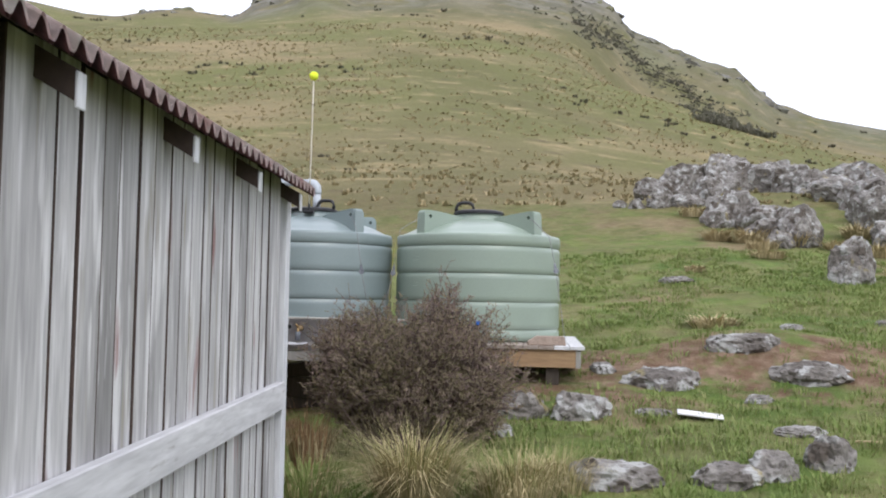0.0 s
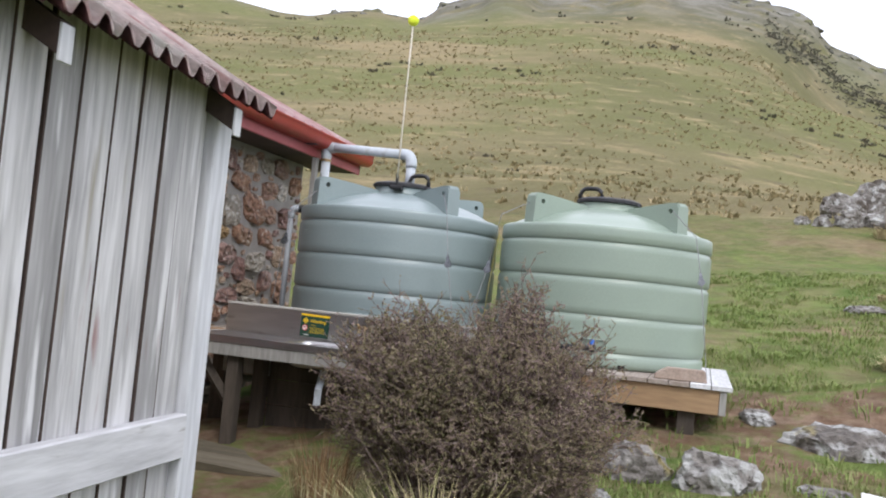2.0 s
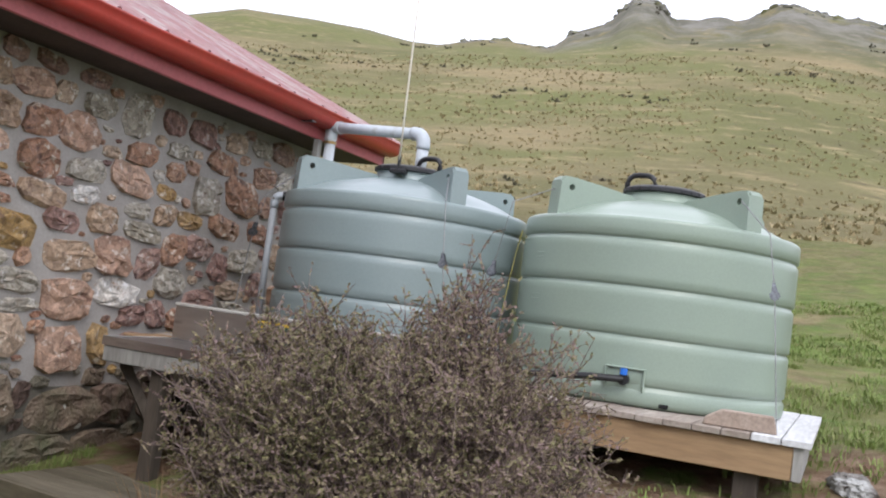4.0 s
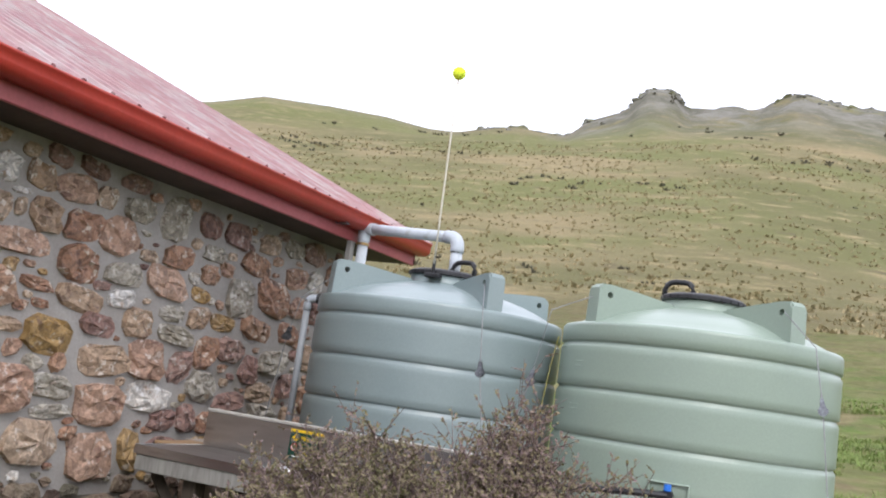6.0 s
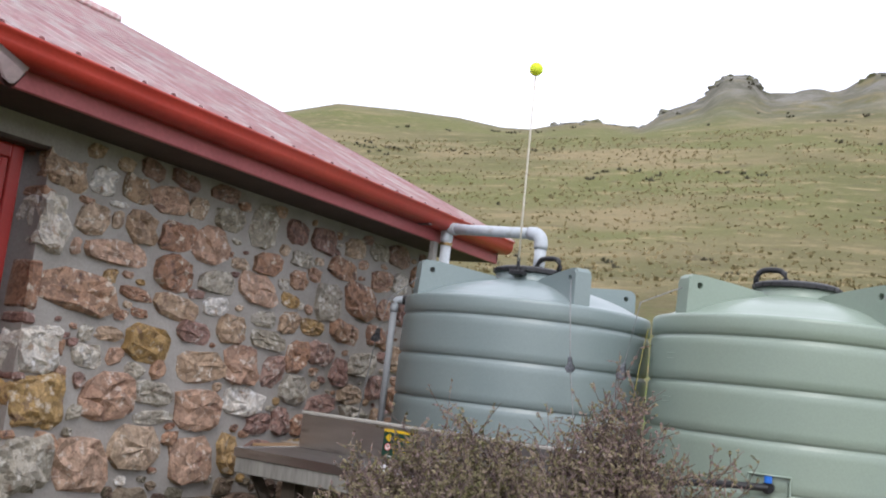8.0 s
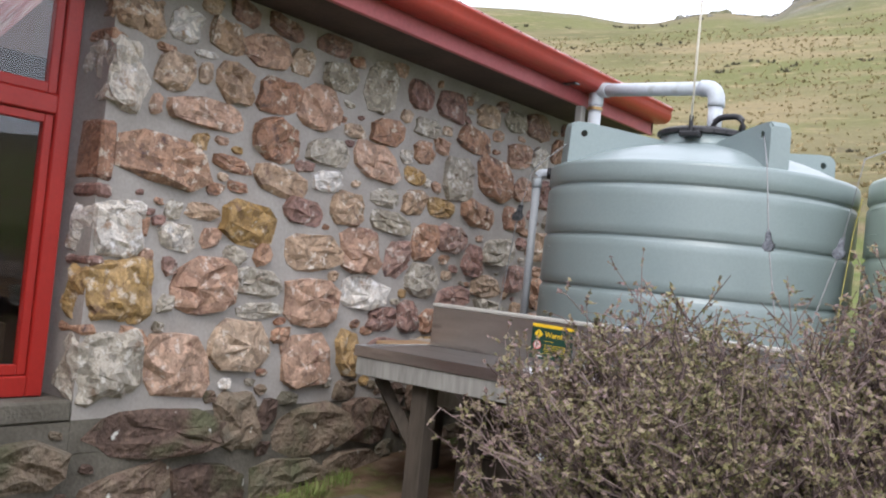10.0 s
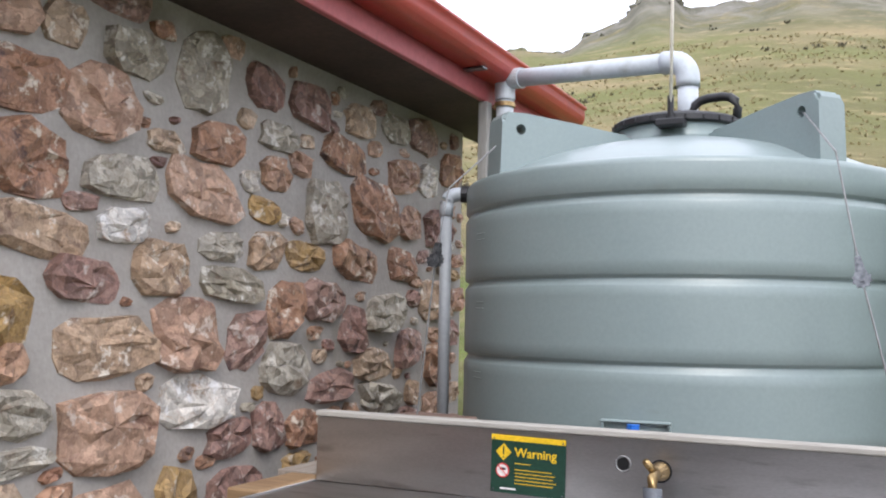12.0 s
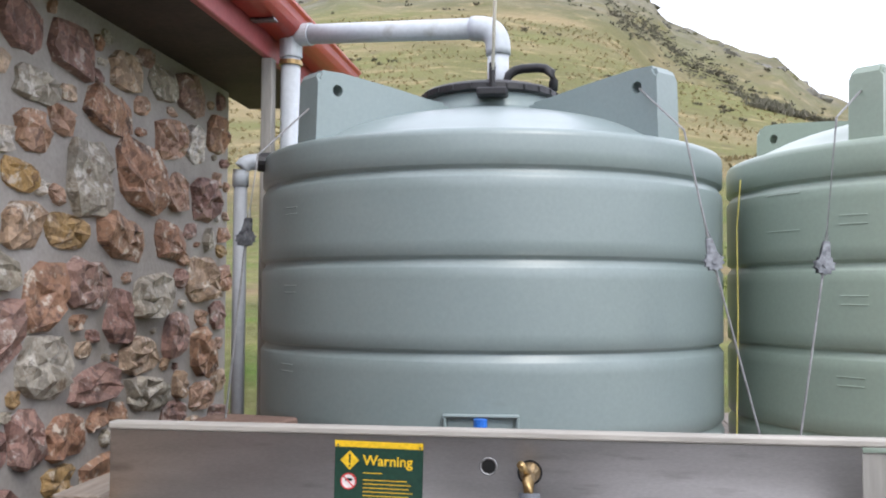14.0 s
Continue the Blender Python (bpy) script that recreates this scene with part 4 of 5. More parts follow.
part("elbow", tube([(ER - EL) - (ER - EL).normalized() * 0.11] + elb + [ER - EL + Vector((0, 0, -0.11))], 0.049, 20), M_PVC, rain, smooth=True)
part("inlet", tube([ER - EL + Vector((0, 0, -0.08)), ER - EL + Vector((0, 0, -0.31))], 0.042, 20), M_PVC, rain, smooth=True)
part("strap", tube([(0, 0, -0.115), (0, 0, -0.135)], 0.0505, 20), M_BRASS, rain)

# overflow pipe
over = thing("overflow_pipe", (-2.93, 9.72, PZ), "narrow grey plastic overflow pipe beside the tank", "pipe")
a, c, b = Vector((0, 0, 0.0)), Vector((0, 0, 1.035)), Vector((0.13, 0.05, 1.035))
part("riser", tube([a, c - Vector((0, 0, 0.05))], 0.024, 14), M_PVC_GREY, over, smooth=True)
part("elbow", tube([c - Vector((0, 0, 0.09))] + bend(a, c, b, 0.05) + [c + (b - c) * 0.6], 0.029, 14), M_PVC, over, smooth=True)
part("socket", tube([c + (b - c) * 0.42, c + (b - c) * 0.9], [0.034, 0.037], 14), M_BLACK, over)

# roof prop
prop = part("roof_prop", box((-0.024, -0.03, 0.0), (0.024, 0.03, 1.567), 0.004), M_GREYPOST)
prop.location = (-3.04, 10.36, PZ)
tagged(prop, "grey timber prop from platform to eave", "post")


# ---------------------------------------------------------------- tie-down wires
def tie(lug, knot, ratchet, anchor):
    tw = thing("tie_down_wire", anchor, "galvanised tie-down wire with a ratchet strainer over the tank", "tie-down", "tank tie-downs")
    o = Vector(anchor)
    L, K, R = Vector(lug) - o, Vector(knot) - o, Vector(ratchet) - o
    part("upper_wire", tube([L, K, R], 0.0032, 6), M_WIRE, tw)
    part("lower_wire", tube([R, Vector((0, 0, 0))], 0.0032, 6), M_WIRE, tw)
    rat = bmesh.new()
    up = (K - R).normalized()
    side = up.cross(Vector((0, 1, 0))).normalized()
    for yy in (-0.017, 0.013):
        join(rat, prism([(-0.020, -0.034), (0.020, -0.034), (0.024, 0.0), (0.018, 0.05), (0.012, 0.098), (-0.012, 0.098), (-0.018, 0.05), (-0.024, 0.0)], 0.004, "y", yy))
    for yy in (-0.024, 0.021):
        join(rat, prism([(0.042 * math.cos(i * math.pi / 10) * (1 if i % 2 else 0.76), 0.042 * math.sin(i * math.pi / 10) * (1 if i % 2 else 0.76)) for i in range(20)], 0.005, "y", yy))
    join(rat, tube([(0, -0.036, 0), (0, 0.034, 0)], 0.011, 8))
    join(rat, tube([(0, -0.02, 0.085), (0, 0.018, 0.085)], 0.006, 8))
    join(rat, tube([(-0.011, -0.002, 0.09), (0.0, -0.002, 0.16), (0.011, -0.002, 0.09)], 0.0022, 5))
    rot = Matrix((side, Vector((0, 1, 0)), up)).transposed().to_4x4()
    rat.transform(Matrix.Translation(R) @ rot @ Matrix.Scale(0.70, 4))
    part("ratchet", rat, M_GALV, tw, "toothed galvanised ratchet")


tie((-2.57, 9.52, 2.35), (-2.74, 9.34, 2.12), (-2.74, 9.24, 1.85), (-2.80, 9.2, PZ))
tie((-1.54, 9.55, 2.35), (-1.43, 9.30, 2.17), (-1.36, 9.22, 1.78), (-1.21, 9.12, PZ))
tie((-0.83, 9.62, 2.35), (-1.0, 9.30, 2.2), (-1.056, 9.24, 1.77), (-1.19, 9.08, PZ))
tie((0.25, 9.62, 2.35), (0.44, 9.42, 2.15), (0.505, 9.315, 1.82), (0.60, 9.10, PZ))
rope = part("yellow_rope", tube([(0, 0, 0.98), (-0.02, -0.03, 0.8), (-0.03, -0.1, 0.5), (-0.05, -0.16, 0.0)], 0.0028, 6), M_ROPE)
rope.location = (-1.15, 9.98, PZ)
tagged(rope, "faded yellow rope hanging between the two tanks", "rope")

# timber blocks against the tanks
for loc, sz, tn, lb in (((0.42, 9.11, PZ), (0.36, 0.10, 0.085), 6, "pale brown timber chock lying against the pale green tank"), ((-2.76, 9.24, PZ), (0.38, 0.14, 0.19), -12, "brown timber chock lying against the grey-green tank")):
    bl = prism([(-sz[0] / 2, 0), (sz[0] / 2, 0), (sz[0] / 2 - 0.02, sz[2]), (-sz[0] / 2 + 0.09, sz[2]), (-sz[0] / 2 + 0.01, sz[2] * 0.45)], sz[1])
    bmesh.ops.bevel(bl, geom=bl.edges[:], offset=0.006, segments=1, affect="EDGES")
    ob = part("timber_chock", bl, M_PALEBLOCK if loc[0] > 0 else M_BROWNBLOCK)
    ob.matrix_world = pose(*loc, 0, 0, tn)
    tagged(ob, lb, "timber block")
# black outlet hose from the pale tank
hose = part("outlet_hose", tube([(0.0, 0.0, 0), (-0.16, -0.05, -0.005), (-0.5, -0.06, -0.04), (-0.95, -0.05, -0.07)], 0.020, 10), M_BLACK)
hose.location = (TB[0] + 0.062, TB[1] - TR - 0.045, PZ + 0.147)
tagged(hose, "black outlet pipe running along the platform edge", "pipe")

# ---------------------------------------------------------------- sink bench
BX0, BX1, BY0, BY1, BZ = -2.99, -1.06, 8.30, 8.90, 1.11
bench = thing("sink_bench", ((BX0 + BX1) / 2, 8.6, 0.0), "stainless steel sink bench with tall splashback on timber legs", "sink bench")
BO = Matrix.Translation((-(BX0 + BX1) / 2, -8.6, 0))


def bench_part(name, bm, mat, parent=None, label="", smooth=False):
    bm.transform(BO)
    return part(name, bm, mat, parent or bench, label, smooth)


SX0, SX1, SY0, SY1 = -2.27, -1.72, 8.40, 8.76
top = bmesh.new()
grid = [[top.verts.new((gx, gy, BZ)) for gx in (BX0, SX0, SX1, BX1)] for gy in (BY0, SY0, SY1, BY1)]
for gi in range(3):
    for gj in range(3):
        if (gi, gj) != (1, 1):
            top.faces.new((grid[gi][gj], grid[gi][gj + 1], grid[gi + 1][gj + 1], grid[gi + 1][gj]))
ext = bmesh.ops.extrude_face_region(top, geom=top.faces[:])
bmesh.ops.translate(top, vec=(0, 0, -0.012), verts=[g for g in ext["geom"] if isinstance(g, bmesh.types.BMVert)])
bmesh.ops.recalc_face_normals(top, faces=top.faces[:])
bench_part("bench_top", top, M_STEEL, label="dull stainless steel top")
lip = bmesh.new()
box((BX0, BY0 - 0.006, BZ - 0.045), (BX1, BY0 - 0.001, BZ + 0.006), 0.002, lip)
box((BX0 - 0.005, BY0, BZ - 0.045), (BX0 - 0.001, BY1, BZ + 0.006), 0.002, lip)
bench_part("rolled_edge", lip, M_STEEL)
bowl = bmesh.new()


def rounded(x0, x1, y0, y1, r, n=5):
    pts = []
    for cx, cy, a0 in ((x1 - r, y1 - r, 0), (x0 + r, y1 - r, 90), (x0 + r, y0 + r, 180), (x1 - r, y0 + r, 270)):
        for i in range(n + 1):
            a = radians(a0 + 90 * i / n)
            pts.append((cx + r * math.cos(a), cy + r * math.sin(a)))
    return pts


loops = []
for inset, z, r in ((-0.02, BZ + 0.003, 0.07), (0.0, BZ + 0.002, 0.06), (0.012, BZ - 0.02, 0.06), (0.025, BZ - 0.15, 0.06), (0.06, BZ - 0.17, 0.05)):
    loops.append([bowl.verts.new((px, py, z)) for px, py in rounded(SX0 + inset, SX1 - inset, SY0 + inset, SY1 - inset, r)])
for p, q in zip(loops, loops[1:]):
    for i in range(len(p)):
        bowl.faces.new((p[i], p[(i + 1) % len(p)], q[(i + 1) % len(p)], q[i]))
bowl.faces.new(loops[-1])
bmesh.ops.recalc_face_normals(bowl, faces=bowl.faces[:])
bench_part("bowl", bowl, M_STEEL, label="pressed stainless sink bowl", smooth=True)
bench_part("splashback", box((BX0, BY1 - 0.004, BZ + 0.001), (BX1, BY1 + 0.008, 1.318), 0.002), M_STEEL, label="stained stainless splashback")
bench_part("backing", box((BX0 + 0.002, BY1 + 0.009, 0.80), (BX1 + 0.15, BY1 + 0.035, 1.30), 0.002), M_GREYPOST)
bench_part("cap_strip", box((BX0 - 0.004, BY1 - 0.012, 1.319), (BX1 + 0.2, BY1 + 0.04, 1.338), 0.004), M_CAP, label="weathered greyish timber capping with moss")
bench_part("front_rail", box((BX0 + 0.01, BY0 + 0.004, BZ - 0.135), (BX1, BY0 + 0.045, BZ - 0.014), 0.004), M_GREYPOST, label="grey timber front rail")
bench_part("side_rail", box((BX0 + 0.01, BY0 + 0.046, BZ - 0.135), (BX0 + 0.05, BY1 - 0.01, BZ - 0.014), 0.004), M_GREYPOST)
for xx, yy in ((-2.62, 8.40), (-2.62, 8.82), (-1.2, 8.40), (-1.2, 8.82)):
    bench_part("leg", box((xx - 0.045, yy - 0.045, ground_height(xx, yy) - 0.1), (xx + 0.045, yy + 0.045, BZ - 0.136), 0.004), M_POST)
bench_part("brace", tube([(-2.94, 8.45, BZ - 0.15), (-2.66, 8.45, 0.62)], 0.04, 4), M_POST)
# dark back panel; its lower boards are added to keep the underside in shade
for k in range(4):
    bench_part("under_board", box((-2.57, 8.868, 0.22 + k * 0.19), (-1.0, 8.888, 0.405 + k * 0.19), 0.004), M_POST)
bench_part("waste_pipe", tube([(-2.0, 8.55, BZ - 0.17), (-2.0, 8.50, 0.86), (-1.98, 8.42, 0.80), (-1.98, 8.42, 0.70)], 0.026, 12), M_PVC, label="white waste pipe")
bench_part("ledge", box((-3.12, 8.6, 1.06), (BX0 - 0.008, 8.95, 1.12), 0.006), M_TIMBER)
tap = bench_part("tap", tube([(-1.865, 8.895, 1.235), (-1.865, 8.835, 1.235)], [0.028, 0.016], 14), M_BRASS, label="old brass tap with grey hose end")
bench_part("spout", tube([(-1.865, 8.845, 1.238), (-1.865, 8.80, 1.228), (-1.862, 8.785, 1.18)], 0.015, 12), M_BRASS, tap, smooth=True)
bench_part("nozzle", tube([(-1.862, 8.785, 1.205), (-1.862, 8.775, 1.125)], [0.026, 0.024], 12), M_NOZZLE, tap, smooth=True)
bench_part("handle", tube([(-1.868, 8.83, 1.24), (-1.885, 8.80, 1.272)], [0.012, 0.010], 10), M_BRASS, tap, smooth=True)
bench_part("washer", lathe([(0.0, 0.003), (0.032, 0.003), (0.032, 0.0), (0, 0)], 16), M_BLACK, tap).matrix_local = Matrix.Translation((-1.865 - (BX0 + BX1) / 2, 8.893 - 8.6, 1.235)) @ Matrix.Rotation(radians(90), 4, "X") @ BO.inverted()
# near-black disc on the splashback, painted as the dark of an open hole
hole = bench_part("tap_hole", tube([(-1.97, 8.8955, 1.247), (-1.97, 8.893, 1.247)], 0.019, 16), M_DARK)
bench_part("hole_rim", tube([(-1.97 + 0.021 * math.cos(k * math.pi / 8), 8.893, 1.247 + 0.021 * math.sin(k * math.pi / 8)) for k in range(17)], 0.003, 6), M_WIRE)

# warning sign on the splashback
SGX, SGY, SGZ, SW, SH = -2.255, 8.895, 1.215, 0.232, 0.166
sign = thing("warning_sign", (SGX, SGY, SGZ), "small dark green warning sign with yellow header on the splashback", "sign")
sign.rotation_euler = (0, radians(1.0), 0)
part("plate", box((-SW / 2, -0.003, -SH / 2), (SW / 2, 0.0, SH / 2), 0.001), M_SIGNGREEN, sign)
part("header_strip", box((-SW / 2, -0.004, SH / 2 - 0.012), (SW / 2, -0.0032, SH / 2 + 0.004)), M_YELLOW, sign)


def lettering(text, size, loc, mat, parent):
    cu = bpy.data.curves.new("lettering", "FONT")
    cu.body, cu.size, cu.extrude, cu.offset = text, size, 0.0002, size * 0.018
    tmp = new("lettering_source", cu)
    bpy.context.view_layer.update()
    me = bpy.data.meshes.new_from_object(tmp.evaluated_get(bpy.context.evaluated_depsgraph_get()))
    bpy.data.objects.remove(tmp)
    me.materials.clear()
    me.materials.append(mat)
    me.transform(Matrix.Translation(loc) @ Matrix.Rotation(radians(90), 4, "X"))
    ob = new("lettering", me)
    ob.parent = parent
    return ob


lettering("Warning", 0.037, (-0.041, -0.0036, 0.026), M_YELLOW, sign)
dia = prism([(-0.076, 0.012), (-0.051, 0.037), (-0.076, 0.062), (-0.101, 0.037)], 0.0008, "y", -0.0038)
part("warning_diamond", dia, M_YELLOW, sign)
part("exclamation", box((-0.0785, -0.0046, 0.029), (-0.0735, -0.0043, 0.053)), M_SIGNGREEN, sign)
part("exclamation_dot", box((-0.0785, -0.0046, 0.020), (-0.0735, -0.0043, 0.025)), M_SIGNGREEN, sign)
disc = lathe([(0, 0.0008), (0.021, 0.0008), (0.021, 0), (0, 0)], 24)
disc.transform(Matrix.Translation((-0.078, -0.0034, -0.017)) @ Matrix.Rotation(radians(90), 4, "X"))
part("prohibition_disc", disc, M_WHITE, sign)
ringp = tube([(-0.078 + 0.0195 * math.cos(k * math.pi / 12), -0.0045, -0.017 + 0.0195 * math.sin(k * math.pi / 12)) for k in range(25)], 0.0022, 5)
join(ringp, tube([(-0.092, -0.0045, -0.003), (-0.064, -0.0045, -0.031)], 0.002, 5))
part("prohibition_ring", ringp, M_SIGNRED, sign)
part("tap_symbol", box((-0.087, -0.0045, -0.016), (-0.068, -0.0043, -0.009)), M_DARK, sign)
for k, (w0, zz) in enumerate(((0.05, 0.006), (0.115, -0.012), (0.125, -0.022), (0.12, -0.032), (0.13, -0.042), (0.12, -0.052))):
    part("text_bar", box((-0.04, -0.0038, zz - 0.0010), (-0.04 + w0, -0.0034, zz + 0.0010)), M_YELLOW, sign)
part("text_bar", box((-0.085, -0.0038, -0.072), (-0.035, -0.0034, -0.067)), M_WHITE, sign)
for sx in (-1, 1):
    for sz in (-1, 1):
        sc = lathe([(0, 0.0015), (0.003, 0.0015), (0.004, 0.0)], 10)
        sc.transform(Matrix.Translation((sx * (SW / 2 - 0.008), -0.003, sz * (SH / 2 - 0.008))) @ Matrix.Rotation(radians(90), 4, "X"))
        part("screw", sc, M_GALV, sign)

# ---------------------------------------------------------------- low timber deck
DZ = 0.35
deck = thing("timber_step", (-2.3, 8.15, 0.0), "low mossy timber step painted darker for the bench's shade", "step", turn=-6)
for k in range(5):
    part("plank", box((-0.8, -0.42 + k * 0.145, DZ - 0.035), (0.95, -0.42 + k * 0.145 + 0.139, DZ), 0.004), M_PLANK_X, deck)
for xx in (-0.74, 0.0, 0.85):
    part("joist", box((xx, -0.40, 0.05), (xx + 0.045, 0.3, DZ - 0.036), 0.003), M_POST, deck)
part("front_board", box((-0.8, -0.445, 0.10), (0.95, -0.423, DZ - 0.002), 0.003), M_PLANK_X, deck)

# white sheet on the grass
gz = ground_height(1.64, 8.0)
sheet = part("metal_sheet", box((-0.18, -0.10, 0.0), (0.18, 0.10, 0.014), 0.004), M_WHITEBOARD)
sheet.matrix_world = pose(1.64, 8.0, gz + 0.025, 3, 5, -8)
tagged(sheet, "white painted board lying on the grass", "board")


# ---------------------------------------------------------------- rocks
def rock(x, y, size, seed, sink=0.3, label="grey lichened rock half sunk in the grass", turn=0.0):
    ob = part("rock", boulder((size[0] * 1.05, size[1] * 1.1, size[2] * 1.25), seed, 0.7), M_ROCK, smooth=False)
    ob.matrix_world = pose(x, y, ground_height(x, y) + size[2] * (0.74 - 2 * sink), 0, 0, turn)
    return tagged(ob, label, "rock", "loose rocks")


rock(0.20, 8.15, (0.24, 0.17, 0.17), 1, 0.36, "pale lichened rock half sunk beside the shrub")
rock(0.68, 8.08, (0.27, 0.18, 0.17), 2, 0.36, "pale lichened rock half sunk in short grass")
rock(0.08, 7.4, (0.08, 0.07, 0.07), 3)
rock(0.80, 6.25, (0.32, 0.22, 0.14), 4, 0.42, "broad flat lichened rock in front of the tussocks")
rock(1.50, 6.28, (0.23, 0.17, 0.12), 5, 0.38)
rock(1.83, 6.42, (0.15, 0.13, 0.14), 6, 0.30)
rock(2.24, 6.65, (0.15, 0.13, 0.17), 7, 0.28)
rock(2.30, 7.6, (0.22, 0.13, 0.06), 8, 0.40)
rock(1.50, 9.1, (0.36, 0.26, 0.17), 9, 0.5, "broad pale rock in the bare bank")
rock(2.85, 9.2, (0.36, 0.28, 0.16), 10, 0.52, "broad pale rock in the bare bank")
rock(2.35, 9.85, (0.36, 0.26, 0.15), 16, 0.55, "broad pale rock in the bare bank")
rock(2.21, 8.52, (0.13, 0.1, 0.06), 11, 0.42, "small brown rock in the bare bank")
rock(1.30, 8.15, (0.16, 0.1, 0.05), 17, 0.5)
rock(0.98, 9.55, (0.12, 0.16, 0.08), 12, 0.4)
rock(2.70, 16.3, (0.34, 0.2, 0.09), 13, 0.45)
rock(3.4, 12.0, (0.16, 0.1, 0.07), 14, 0.45)
rock(4.6, 12.2, (0.18, 0.12, 0.07), 15, 0.45)
big = part("rock", boulder((0.42, 0.36, 0.62), 23, 0.5), M_ROCK)
big.matrix_world = pose(5.29, 15.6, ground_height(5.29, 15.6) + 0.22, 0, 16, 10)
tagged(big, "pointed standing rock on the green slope", "rock", "loose rocks")
stick = part("pale_stick", tube([(-0.09, 0, 0), (0.0, 0.004, 0.004), (0.09, -0.003, 0)], 0.008, 7), M_STRAW)
stick.matrix_world = pose(2.67, 7.2, ground_height(2.67, 7.2) + 0.03, 0, 0, -4)
tagged(stick, "short pale stick lying in the grass", "stick")


def outcrop(label, at, boulders):
    """Boulders as (x, y, half width, height, turn), bedded in the slope."""
    oc = thing("rock_outcrop", (*at, ground_height(*at)), label, "rock outcrop", "rock outcrops")
    for i, (gx, gy, hw, h, tn) in enumerate(boulders):
        bm = boulder((hw * 1.12, hw * 0.95, h * 0.80), at[0] + i * 1.7)
        bm.transform(Matrix.Translation((gx - at[0], gy + hw * 0.5 - at[1], ground_height(gx, gy) - ground_height(*at) + h * 0.22)) @ Matrix.Rotation(radians(tn), 4, "Z") @ Matrix.Rotation(radians(tn * 0.35), 4, "Y"))
        part("boulder", bm, M_ROCK, oc)


outcrop("long grey lichened rock outcrop along the top of the slope", (6.0, 29.0), [(6.6, 31.0, 0.86, 1.62, 8), (5.95, 31.6, 0.50, 1.1, -5), (5.2, 31.4, 0.88, 1.15, 24), (3.9, 29.0, 0.60, 0.70, 25), (4.7, 31.8, 0.42, 0.95, 15), (3.75, 26.7, 0.38, 0.48, 12),
        (3.11, 26.6, 0.22, 0.33, 0), (2.7, 27.0, 0.23, 0.24, 30), (7.6, 30.8, 0.88, 1.25, -12), (8.1, 29.7, 0.58, 0.95, -20), (4.5, 26.7, 0.52, 0.42, 5), (5.4, 27.6, 0.60, 0.80, 18)])
outcrop("dark grey lichened rock shelf behind the standing rock", (9.2, 25.0), [(8.6, 29.1, 0.75, 0.80, 5), (9.9, 28.8, 1.15, 1.05, -8), (8.6, 27.0, 0.78, 0.80, 14), (8.7, 23.6, 0.88, 1.20, -22), (11.0, 27.2, 0.85, 0.85, 10), (9.9, 23.8, 0.90, 1.05, -18), (8.6, 20.2, 0.66, 0.78, -15), (8.2, 21.5, 0.52, 0.62, 12), (9.3, 25.6, 0.95, 1.0, 20)])
outcrop("grey lichened rocks stepping down the green slope", (5.6, 23.0), [(5.3, 24.3, 0.74, 0.95, 16), (5.95, 23.2, 0.78, 0.78, -14), (5.95, 21.1, 0.48, 0.98, -24), (5.45, 20.6, 0.34, 0.45, 10), (4.8, 23.9, 0.38, 0.60, 28), (5.55, 21.9, 0.55, 0.6, 8)])


def ridge_crags(label, az0, az1, n, size, seed):
    """Broken rock along the far skyline."""
    rg = random.Random(seed)
    first = None
    for i in range(n):
        a = az0 + (az1 - az0) * (i + rg.uniform(0.2, 0.8)) / n
        d = rg.uniform(372, 398)
        x, y = EYE0.x + d * math.sin(radians(a)), EYE0.y + d * math.cos(radians(a))
        z = ground_height(x, y)
        if first is None:
            first = thing("ridge_crag", (x, y, z), label, "crag", "crags along the ridge")
            o = Vector((x, y, z))
        k = size * rg.uniform(0.5, 1.2)
        bm = lump((k * 1.3, k, k * 0.85), seed + i * 0.9, 0.4, 2)
        bm.transform(Matrix.Translation(Vector((x, y, z - 0.45 * k)) - o))
        part("rock_face", bm, M_FAR_ROCK, first)


ridge_crags("grey rocky knob on the skyline ridge", -15.2, -11.2, 26, 1.7, 3)
ridge_crags("grey rocky knob on the skyline ridge", -6.2, 1.8, 30, 1.6, 5)
ridge_crags("broken grey rock along the falling ridge", 1.8, 14.2, 26, 2.2, 8)
ridge_crags("low grey rocks along the skyline ridge", -24, -16.5, 14, 2.2, 11)


# ---------------------------------------------------------------- plants
def blades(rg, n, centre, spread, height, width, lean, droop, zfun=None):
    """Grass blades that spring from a base and bow outwards, two triangles each."""
    verts, faces = [], []
    for _ in range(n):
        a = rg.uniform(0, 2 * math.pi)
        r = spread * math.sqrt(rg.random())
        bx, by = centre[0] + r * math.cos(a), centre[1] + r * math.sin(a)
        bz = zfun(bx, by) if zfun else centre[2]
        h = height * rg.uniform(0.55, 1.0)
        out = lean * rg.uniform(0.2, 1.0) * h
        aa = a + rg.uniform(-0.5, 0.5)
        d = Vector((math.cos(aa), math.sin(aa), 0))
        s = Vector((-d.y, d.x, 0)) * width
        p0 = Vector((bx, by, bz))
        p1 = p0 + d * out * 0.35 + Vector((0, 0, h * 0.6))
        p2 = p0 + d * out + Vector((0, 0, h * (1 - droop * rg.random())))
        k = len(verts)
        verts += [p0 - s, p0 + s, p1 - s * 0.8, p1 + s * 0.8, p2]
        faces += [(k, k + 1, k + 3, k + 2), (k + 2, k + 3, k + 4)]
    return verts, faces


